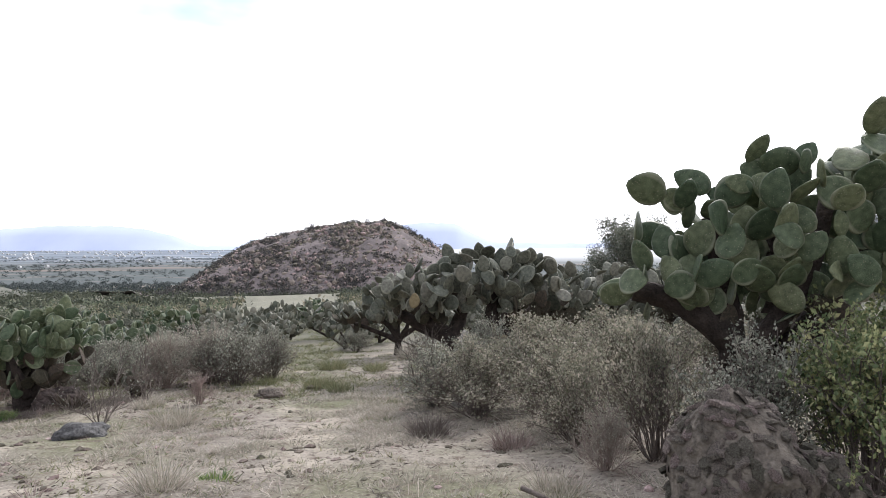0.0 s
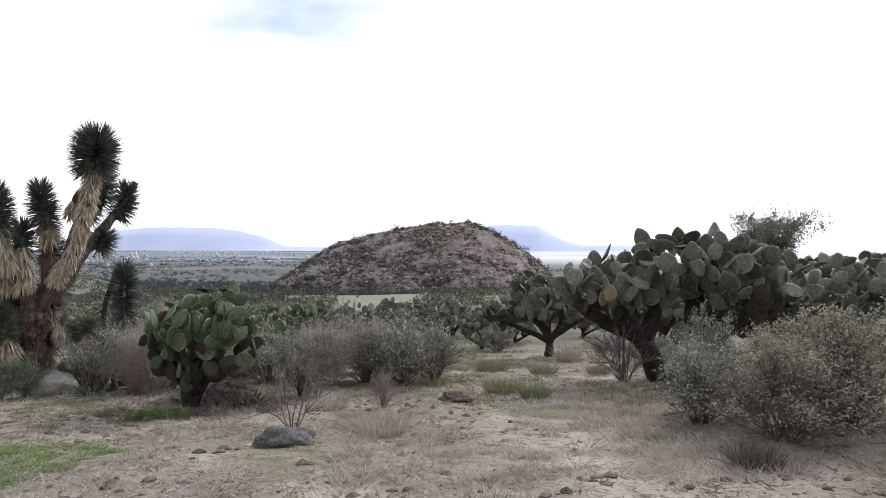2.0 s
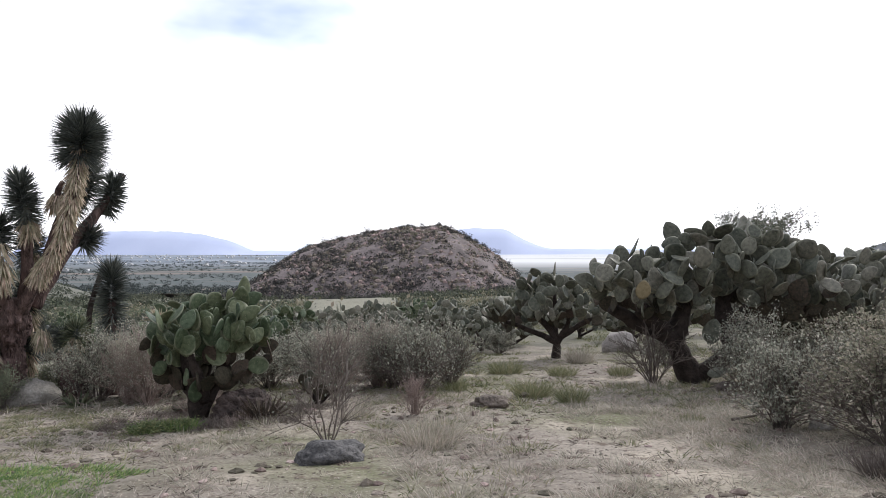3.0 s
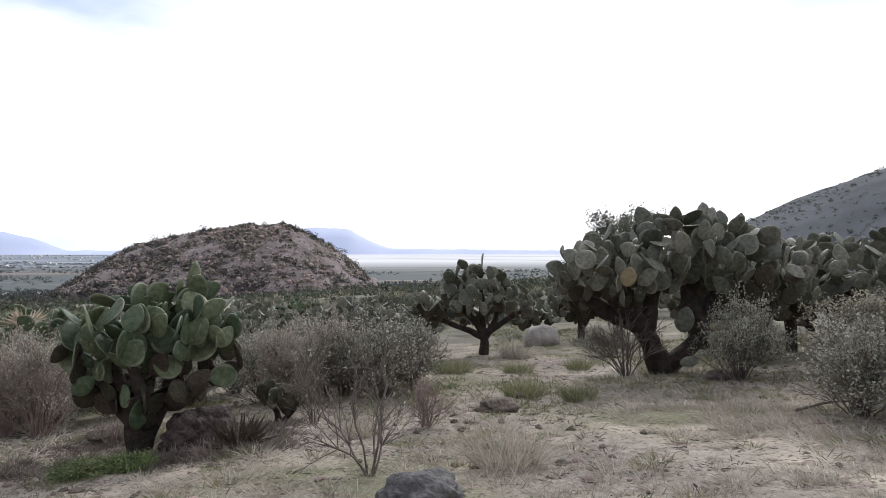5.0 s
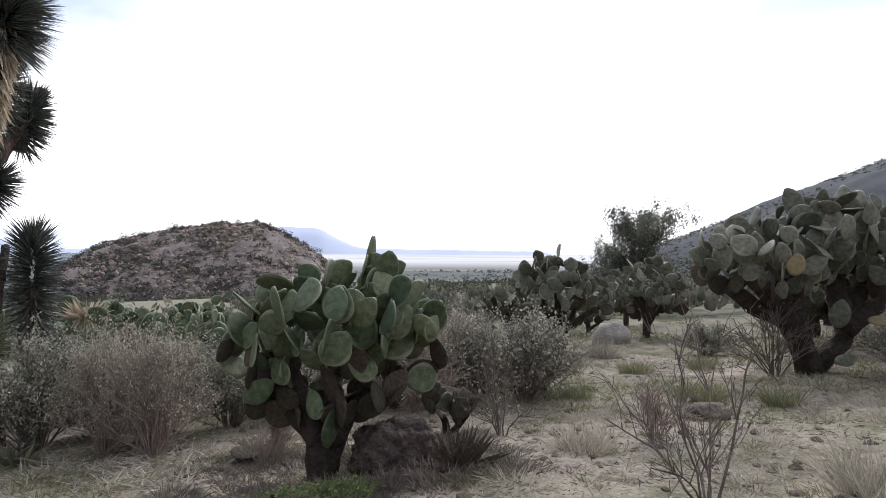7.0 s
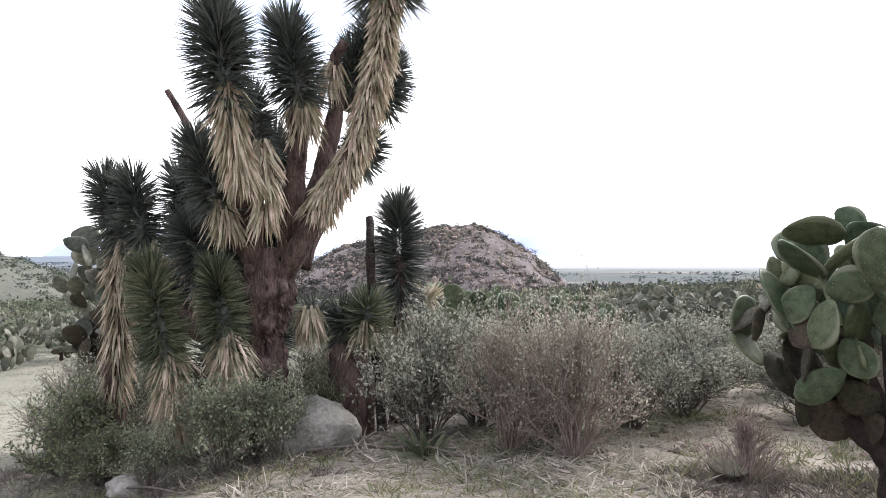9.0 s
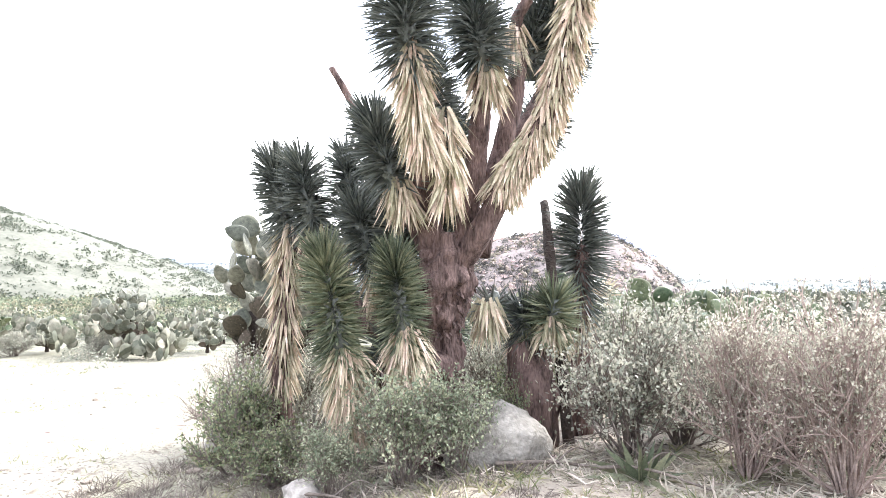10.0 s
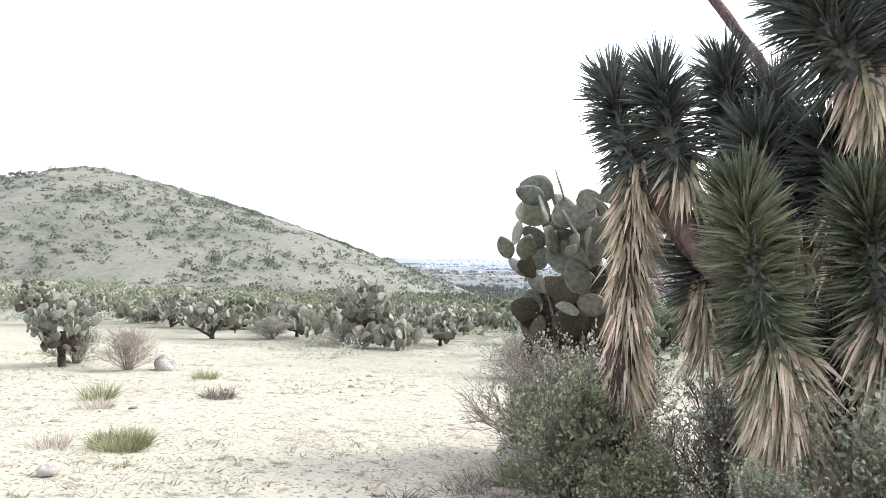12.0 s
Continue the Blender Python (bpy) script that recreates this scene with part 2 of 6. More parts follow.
# fine grey-green leaves, their extra paleness standing in for veiling glare
LEAF_FUZZ = leafy(mat("leaf_fine_pale", (0.25, 0.245, 0.195), (0.57, 0.55, 0.455), 3, 0.8, 0.0, 30, "island", 0.3), 0.45)


def ground_material():
    """Dusty soil with worn bare tracks, dry litter and green patches; far off, fields with haze put into the colour."""
    m = mat("ground_soil", (0.15, 0.129, 0.107), (0.36, 0.317, 0.266), 0.55, 0.95, 0.7, 9, "", 0.2, None, 11)
    t = m.node_tree
    p = t.nodes["Principled BSDF"]
    first = p.inputs["Base Color"].links[0].from_socket
    co = t.nodes["Texture Coordinate"]

    def layer(base, colour, scale, lo, hi, detail=5, stretch=(1, 1, 1)):
        mp = t.nodes.new("ShaderNodeMapping")
        mp.inputs["Scale"].default_value = stretch
        n = t.nodes.new("ShaderNodeTexNoise")
        n.inputs["Scale"].default_value, n.inputs["Detail"].default_value = scale, detail
        r = t.nodes.new("ShaderNodeValToRGB")
        r.color_ramp.elements[0].position, r.color_ramp.elements[1].position = lo, hi
        x = t.nodes.new("ShaderNodeMix")
        x.data_type = "RGBA"
        x.inputs[7].default_value = (*colour, 1)
        t.links.new(co.outputs["Object"], mp.inputs[0])
        t.links.new(mp.outputs[0], n.inputs["Vector"])
        t.links.new(n.outputs[0], r.inputs[0])
        t.links.new(r.outputs[0], x.inputs[0])
        t.links.new(base, x.inputs[6])
        return x.outputs[2]
    near = layer(first, (0.15, 0.15, 0.09), 0.33, 0.46, 0.64)
    near = layer(near, (0.4, 0.35, 0.285), 0.8, 0.55, 0.7)
    # the worn, pale track beyond the yucca
    spl = t.nodes.new("ShaderNodeSeparateXYZ")
    wob = t.nodes.new("ShaderNodeTexNoise")
    wob.inputs["Scale"].default_value, wob.inputs["Detail"].default_value = 0.3, 5
    add = t.nodes.new("ShaderNodeMath")
    add.operation = "MULTIPLY_ADD"
    add.inputs[1].default_value = 7.0
    rng_x = t.nodes.new("ShaderNodeMapRange")
    rng_x.inputs[1].default_value, rng_x.inputs[2].default_value = -10.0, -15.0
    pale = t.nodes.new("ShaderNodeMix")
    pale.data_type = "RGBA"
    bare = layer(first, (0.285, 0.28, 0.213), 1.2, 0.15, 0.5)
    t.links.new(co.outputs["Object"], spl.inputs[0])
    t.links.new(co.outputs["Object"], wob.inputs["Vector"])
    t.links.new(wob.outputs[0], add.inputs[0])
    t.links.new(spl.outputs[0], add.inputs[2])
    t.links.new(add.outputs[0], rng_x.inputs[0])
    t.links.new(rng_x.outputs[0], pale.inputs[0])
    t.links.new(near, pale.inputs[6])
    t.links.new(bare, pale.inputs[7])
    near = layer(pale.outputs[2], (0.12, 0.09, 0.07), 5.0, 0.56, 0.72)
    near = layer(near, (0.085, 0.065, 0.052), 22.0, 0.56, 0.66, 4)
    near = layer(near, (0.4, 0.36, 0.3), 34.0, 0.6, 0.7, 4)
    # beyond the near slope grey grass covers the soil, but for the sandy clearing
    cover = layer(near, (0.15, 0.145, 0.105), 0.12, 0.32, 0.5, 6)
    cover = layer(cover, (0.09, 0.095, 0.07), 0.5, 0.48, 0.6, 5)
    s3 = t.nodes.new("ShaderNodeSeparateXYZ")
    ratio, off, dist, both = (t.nodes.new("ShaderNodeMath") for _ in range(4))
    ratio.operation, off.operation, dist.operation, both.operation = "DIVIDE", "ADD", "ABSOLUTE", "MAXIMUM"
    off.inputs[1].default_value = 0.235
    edge, begin, before = (t.nodes.new("ShaderNodeMapRange") for _ in range(3))
    edge.inputs[1].default_value, edge.inputs[2].default_value, edge.inputs[3].default_value = 0.05, 0.1, 0.4
    begin.inputs[1].default_value, begin.inputs[2].default_value = 20, 32
    before.inputs[1].default_value, before.inputs[2].default_value = 48, 58
    before.inputs[3].default_value, before.inputs[4].default_value = 1, 0
    prod = t.nodes.new("ShaderNodeMath")
    prod.operation = "MULTIPLY"
    t.links.new(co.outputs["Object"], s3.inputs[0])
    t.links.new(s3.outputs[0], ratio.inputs[0])
    t.links.new(s3.outputs[1], ratio.inputs[1])
    t.links.new(ratio.outputs[0], off.inputs[0])
    t.links.new(off.outputs[0], dist.inputs[0])
    t.links.new(dist.outputs[0], edge.inputs[0])
    t.links.new(s3.outputs[1], begin.inputs[0])
    t.links.new(s3.outputs[1], before.inputs[0])
    t.links.new(edge.outputs[0], both.inputs[0])
    t.links.new(before.outputs[0], both.inputs[1])
    t.links.new(both.outputs[0], prod.inputs[0])
    t.links.new(begin.outputs[0], prod.inputs[1])
    mv = t.nodes.new("ShaderNodeMix")
    mv.data_type = "RGBA"
    t.links.new(prod.outputs[0], mv.inputs[0])
    t.links.new(near, mv.inputs[6])
    t.links.new(cover, mv.inputs[7])
    near = mv.outputs[2]
    # the valley: scrub land first, then blue-grey fields and a pale plain to the east, distance haze put into their
    # colours
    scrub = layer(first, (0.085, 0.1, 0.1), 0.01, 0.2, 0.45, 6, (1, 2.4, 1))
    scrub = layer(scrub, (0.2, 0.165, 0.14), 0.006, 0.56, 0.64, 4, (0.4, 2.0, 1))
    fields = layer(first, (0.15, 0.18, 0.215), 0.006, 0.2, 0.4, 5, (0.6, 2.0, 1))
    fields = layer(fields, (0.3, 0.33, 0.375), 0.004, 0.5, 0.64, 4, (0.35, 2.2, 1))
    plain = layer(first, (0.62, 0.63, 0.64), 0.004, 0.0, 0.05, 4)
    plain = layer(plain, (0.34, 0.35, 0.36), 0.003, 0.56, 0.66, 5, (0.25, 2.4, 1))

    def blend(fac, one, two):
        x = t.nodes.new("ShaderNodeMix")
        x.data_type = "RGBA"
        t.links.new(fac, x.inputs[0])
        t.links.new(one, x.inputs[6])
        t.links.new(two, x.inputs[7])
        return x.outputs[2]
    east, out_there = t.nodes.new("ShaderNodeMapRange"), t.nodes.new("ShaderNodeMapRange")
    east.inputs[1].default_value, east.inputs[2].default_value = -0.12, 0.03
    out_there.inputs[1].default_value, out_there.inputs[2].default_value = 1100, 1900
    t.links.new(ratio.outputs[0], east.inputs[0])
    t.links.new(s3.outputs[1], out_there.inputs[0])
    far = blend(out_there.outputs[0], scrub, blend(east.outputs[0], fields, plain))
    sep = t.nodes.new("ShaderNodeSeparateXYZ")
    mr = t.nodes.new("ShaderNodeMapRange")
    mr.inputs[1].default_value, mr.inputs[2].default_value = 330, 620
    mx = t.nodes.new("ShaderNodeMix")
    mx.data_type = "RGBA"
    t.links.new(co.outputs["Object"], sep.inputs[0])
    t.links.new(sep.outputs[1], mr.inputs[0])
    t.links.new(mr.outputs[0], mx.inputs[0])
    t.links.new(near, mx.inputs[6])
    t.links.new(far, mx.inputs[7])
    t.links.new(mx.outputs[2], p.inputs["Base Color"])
    return m


GROUND = ground_material()


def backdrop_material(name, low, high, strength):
    """A far range, pale with distance: air light is put into its colour and a little glow."""
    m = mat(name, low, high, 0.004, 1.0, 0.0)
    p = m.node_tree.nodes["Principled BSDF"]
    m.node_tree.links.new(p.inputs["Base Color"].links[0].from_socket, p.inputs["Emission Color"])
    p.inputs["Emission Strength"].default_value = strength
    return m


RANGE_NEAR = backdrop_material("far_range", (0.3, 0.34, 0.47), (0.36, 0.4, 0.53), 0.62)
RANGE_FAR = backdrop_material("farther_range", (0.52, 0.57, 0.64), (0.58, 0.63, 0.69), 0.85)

# ---- shape helpers ----
rng = np.random.default_rng(7)


def smooth01(a, b, x):
    t = np.clip((x - a) / (b - a), 0, 1)
    return t * t * (3 - 2 * t)


def height(x, y):
    """The lie of the land: a slope falling ahead, easing off, then the wide valley floor."""
    yc = np.clip(y, -40, None)
    z = -0.1265 * yc + 0.0605 * 4.0 * np.logaddexp(0, (yc - 16.5) / 4.0)
    z = z + 0.037 * np.clip(x, -70, 70)
    z = z - 0.42 * smooth01(-11, -17, x) * smooth01(0, 6, y)
    floor = -42.0
    return floor + 6.0 * np.logaddexp(0, (z - floor) / 6.0)


def bumps(x, y, s, seed=0):
    return np.array([noise.noise((a * s + seed, b * s - seed, seed * 1.7)) for a, b in zip(x, y)])


def lie(x, y):
    return float(height(np.float64(x), np.float64(y)))


class Soup:
    """Gathers many small pieces into one mesh."""

    def __init__(self):
        self.v, self.f, self.n = [], [], 0

    def add(self, verts, faces):
        self.v.append(np.asarray(verts, float))
        self.f.extend([tuple(int(i) + self.n for i in q) for q in faces])
        self.n += len(verts)

    def many(self, verts, face_sets):
        """verts: N x k x 3; face_sets: faces of one piece."""
        n, k = verts.shape[:2]
        off = self.n + np.arange(n)[:, None] * k
        for q in face_sets:
            self.f.extend(map(tuple, (off + np.array(q)[None]).tolist()))
        self.v.append(verts.reshape(-1, 3))
        self.n += n * k

    def mesh(self, name, material, smooth=False):
        me = bpy.data.meshes.new(name)
        me.from_pydata(np.concatenate(self.v).tolist(), [], self.f)
        me.materials.append(material)
        if smooth:
            me.polygons.foreach_set("use_smooth", np.ones(len(me.polygons), bool))
        me.update()
        return me


def unit(a):
    return a / np.maximum(np.linalg.norm(a, axis=-1, keepdims=True), 1e-9)


def blades(soup, base, way, length, width, bend=0.0, rnd=rng):
    """Tapered leaf blades; bend lets the tips sink."""
    n = len(base)
    way = unit(way)
    side = unit(np.cross(way, rnd.normal(size=(n, 3))))
    L, W = np.broadcast_to(length, n)[:, None], np.broadcast_to(width, n)[:, None] * 0.5
    down = np.array([0, 0, -1.0]) * L * bend
    mid = base + way * L * 0.5 + down * 0.3
    tip = base + way * L + down
    v = np.stack([base - side * W, base + side * W, mid + side * W * 0.85, mid - side * W * 0.85, tip], 1)
    soup.many(v, [(0, 1, 2, 3), (3, 2, 4)])


def leaves(soup, at, size, rnd=rng, flat=0.0):
    """Small pointed leaves, each one a bent diamond."""
    n = len(at)
    d = unit(rnd.normal(size=(n, 3)) * np.array([1, 1, 1 - flat]) + np.array([0, 0, 0.25]))
    s = unit(np.cross(d, rnd.normal(size=(n, 3))))
    up = np.cross(s, d)
    z = (size * rnd.uniform(0.6, 1.35, n))[:, None]
    v = np.stack([at, at + d * z * 0.5 + s * z * 0.3 + up * z * 0.08, at + d * z, at + d * z * 0.5 - s * z * 0.3 + up * z * 0.08], 1)
    soup.many(v, [(0, 1, 2), (0, 2, 3)])


def tube(soup, pts, radii, sides=6, rough=0.0, seed=0.0, cap=True):
    pts = np.asarray(pts, float)
    n = len(pts)
    way = unit(np.gradient(pts, axis=0))
    ref = np.array([0.31, 0.17, 0.93]) if abs(way[0] @ np.array([0.31, 0.17, 0.93])) < 0.9 else np.array([1.0, 0, 0])
    a = unit(np.cross(way, ref))
    b = np.cross(way, a)
    ang = np.arange(sides) * 2 * math.pi / sides
    ring = a[:, None] * np.cos(ang)[None, :, None] + b[:, None] * np.sin(ang)[None, :, None]
    r = np.broadcast_to(np.asarray(radii, float), n)[:, None, None] * np.ones((n, sides, 1))
    if rough:
        for i in range(n):
            for j in range(sides):
                q = Vector(pts[i] + ring[i, j] * 0.3) * 3.0
                r[i, j] *= 1 + rough * (noise.noise(q + Vector((seed, 0, 0))) + 0.5 * noise.noise(q * 2.7) + 0.3 * noise.noise(Vector((q.x * 9, q.y * 9, q.z * 3.2))))
    v = (pts[:, None] + ring * r).reshape(-1, 3)
    f = [(i * sides + j, i * sides + (j + 1) % sides, (i + 1) * sides + (j + 1) % sides, (i + 1) * sides + j) for i in range(n - 1) for j in range(sides)]
    if cap:
        f.append(tuple(range(sides))[::-1])
        f.append(tuple((n - 1) * sides + j for j in range(sides)))
    soup.add(v, f)


def curve_points(ctrl, n):
    """A smooth line through a few points."""
    c = np.asarray(ctrl, float)
    c = np.vstack([2 * c[0] - c[1], c, 2 * c[-1] - c[-2]])
    out = []
    for u in np.linspace(0, len(c) - 3 - 1e-6, n):
        i, t = int(u), u - int(u)
        p0, p1, p2, p3 = c[i:i + 4]
        out.append(0.5 * (2 * p1 + (p2 - p0) * t + (2 * p0 - 5 * p1 + 4 * p2 - p3) * t * t + (3 * p1 - p0 - 3 * p2 + p3) * t ** 3))
    return np.array(out)


def thing(name, x, y, label, category, group="", z=None, kind=""):
    ob = new(name)
    ob.empty_display_size = 0.2
    ob.location = (x, y, lie(x, y) if z is None else z)
    return tagged(ob, label, category, group, kind)


def part(name, mesh, parent, label="", m=None):
    ob = new(name, mesh)
    ob.parent = parent
    if m is not None:
        ob.matrix_local = m
    return tagged(ob, label)


# ---- land ----
def build_ground():
    rings = np.concatenate([np.arange(0.16, 22, 0.16), np.arange(22, 34, 0.4), np.geomspace(34, 4600, 95)])
    segs = 560
    ang = np.arange(segs) * 2 * math.pi / segs
    x = (-6 + rings[:, None] * np.cos(ang)).ravel()
    y = (10 + rings[:, None] * np.sin(ang)).ravel()
    r = np.repeat(rings, segs)
    z = height(x, y)
    near = r < 60
    z[near] += 0.07 * bumps(x[near], y[near], 0.55) + 0.035 * bumps(x[near], y[near], 1.9, 3)
    close = r < 22
    z[close] += 0.022 * bumps(x[close], y[close], 4.5, 6)
    mid = ~near & (r < 900)
    z[mid] += 0.9 * bumps(x[mid], y[mid], 0.02, 5)
    s = Soup()
    v = np.column_stack([x, y, z])
    f = [(i * segs + j, i * segs + (j + 1) % segs, (i + 1) * segs + (j + 1) % segs, (i + 1) * segs + j) for i in range(len(rings) - 1) for j in range(segs)]
    f.append(tuple(range(segs))[::-1])
    s.add(v, f)
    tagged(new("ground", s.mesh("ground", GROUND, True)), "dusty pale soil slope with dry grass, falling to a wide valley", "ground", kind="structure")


build_ground()


def hill_height(x, y, kind):
    if kind == "mound":
        u, d = x + 38, (y - 365) / np.where(y < 365, 78, 110)
        prof = np.interp(u, [-100, -88, -80, -71, -52, -32, -14, -6, 4, 8, 19, 37, 47, 58], [-14, 8, 17, 23, 28, 31.6, 34.5, 33.6, 35.4, 34.2, 29, 18, 9, -6])
        return -22 + prof * np.clip(1 - np.abs(d) ** 1.5, -0.4, 1)
    if kind == "west":
        d = np.hypot(x + 322, y - 160)
        d2 = np.hypot((x + 430) / 1.3, y - 90)
        return -27 + np.maximum(64 * np.clip(1 - (d / 196) ** 1.25, -0.2, 1), 54 * np.clip(1 - (d2 / 190) ** 1.3, -0.2, 1))
    d = np.hypot(x - 698, y - 433)
    return -24 + 185 * np.clip(1.03 - np.sqrt((d / 444) ** 2 + 0.01), -0.1, 1)


def build_hill(name, kind, x0, x1, y0, y1, nx, ny, material, amp, s, label):
    gx, gy = np.meshgrid(np.linspace(x0, x1, nx), np.linspace(y0, y1, ny))
    x, y = gx.ravel(), gy.ravel()
    z = hill_height(x, y, kind) + amp * bumps(x, y, s, 2) + amp * 0.45 * bumps(x, y, s * 3.1, 4)
    soup = Soup()
    soup.add(np.column_stack([x, y, z]), [(j * nx + i, j * nx + i + 1, (j + 1) * nx + i + 1, (j + 1) * nx + i) for j in range(ny - 1) for i in range(nx - 1)])
    return tagged(new(name, soup.mesh(name, material, True)), label, "hill", kind="structure")


build_hill("hill", "mound", -155, 25, 280, 480, 130, 110, HILL_SOIL, 1.5, 0.09, "low reddish rocky mound dotted with scrub")
build_hill("hillside", "west", -580, -120, -80, 380, 110, 110, SLOPE_SOIL, 2.0, 0.03, "long grey-green scrub-covered hillside")
build_hill("mountain_slope", "east", 230, 1160, -40, 900, 90, 90, MOUNTAIN_HAZED, 4.0, 0.02, "dark scrub-covered mountain slope, soil tinted blue for distance")


def build_range(name, y, tops, material, label):
    """A far mountain range as a solid ridge."""
    s = Soup()
    x = np.linspace(tops[0][0], tops[-1][0], 160)
    top = np.interp(x, [p[0] for p in tops], [p[1] for p in tops]) + 5 * bumps(x, x * 0, 0.012, 3) + 2.0 * bumps(x, x * 0, 0.05, 4)
    n = len(x)
    v = [np.column_stack([x, np.full(n, y - 240.0), np.full(n, -48.0)])]
    v.append(np.column_stack([x, np.full(n, y - 110.0), -45 + (top + 45) * 0.62]))
    v.append(np.column_stack([x, np.full(n, y), top]))
    v.append(np.column_stack([x, np.full(n, y + 260.0), np.full(n, -48.0)]))
    s.add(np.concatenate(v), [(k * n + i, k * n + i + 1, (k + 1) * n + i + 1, (k + 1) * n + i) for k in range(3) for i in range(n - 1)])
    tagged(new(name, s.mesh(name, material, True)), label, "mountains", kind="structure")


build_range("backdrop", 3900, [(-2950, 60), (-2700, 88), (-2400, 108), (-2050, 106), (-1850, 90), (-1640, 40), (-1500, -20), (-430, -20), (-330, 85), (-210, 112), (-80, 120), (90, 108), (200, 40), (330, -8), (900, -14), (1500, -22)], RANGE_NEAR, "far mountains behind the valley, hazed pale blue in colour")
build_range("backdrop", 4150, [(-2900, 40), (-2200, 70), (-1950, 60), (-1750, 100), (-1500, 104), (-1330, 62), (-1150, 10), (-900, -6), (-500, 18), (-100, 28), (300, 40), (700, 12), (1200, 6), (1900, 4)], RANGE_FAR, "farther mountains, bright haze given by a paler glowing colour")


# ---- prickly pears ----
def pad_mesh(name, material, wide, thick, warp, seed):
    """One flat cactus joint, one metre long, standing on its narrow foot."""
    rnd = random.Random(seed)
    rings, sides = 9, 12
    v, f = [], []
    for i in range(rings):
        u = (i + 0.15) / (rings - 0.7)
        w = wide * 0.5 * (math.sin(math.pi * min(1, u) ** 0.86) ** 0.62 if u < 1 else 0.0)
        w = max(w, 0.06 if i == 0 else 0.05)
        for j in range(sides):
            a = 2 * math.pi * j / sides
            c = math.cos(a)
            x = w * math.copysign(abs(c) ** 0.8, c)
            t = thick * (0.55 + 0.45 * w / (wide * 0.5))
            y = 0.5 * t * math.sin(a) + warp * (x * x * 2.0 - 0.3 * u * u) + rnd.uniform(-1, 1) * 0.004
            v.append((x + 0.03 * math.sin(3 * u + seed), y, u))
    for i in range(rings - 1):
        for j in range(sides):
            f.append((i * sides + j, i * sides + (j + 1) % sides, (i + 1) * sides + (j + 1) % sides, (i + 1) * sides + j))
    f.append(tuple(range(sides))[::-1])
    f.append(tuple((rings - 1) * sides + j for j in range(sides)))
    s = Soup()
    s.add(v, f)
    return s.mesh(name, material, True)


PAD_SHAPES = [(0.7, 0.10, 0.10), (0.78, 0.11, -0.12), (0.84, 0.10, 0.2), (0.66, 0.12, -0.05), (0.74, 0.10, 0.28), (0.9, 0.09, 0.08), (0.86, 0.1, -0.16)]


def pad_set(name, material):
    return [pad_mesh(name, material, w, t, k, i + 1) for i, (w, t, k) in enumerate(PAD_SHAPES)]


PADS = {"green": pad_set("pad", PAD), "grey": pad_set("pad", PAD_GREY), "old": pad_set("old_pad", PAD_OLD), "yellow": pad_set("pad", PAD_YELLOW)}


def pad_pose(foot, way, face, length):
    """Pose of a joint: its foot, the way it grows and the way its flat side faces."""
    z = Vector(way).normalized()
    y = Vector(face)
    y = (y - z * y.dot(z)).normalized()
    x = y.cross(z)
    m = Matrix((x, y, z)).transposed().to_4x4()
    return Matrix.Translation(foot) @ m @ Matrix.Diagonal((length, length, length, 1))


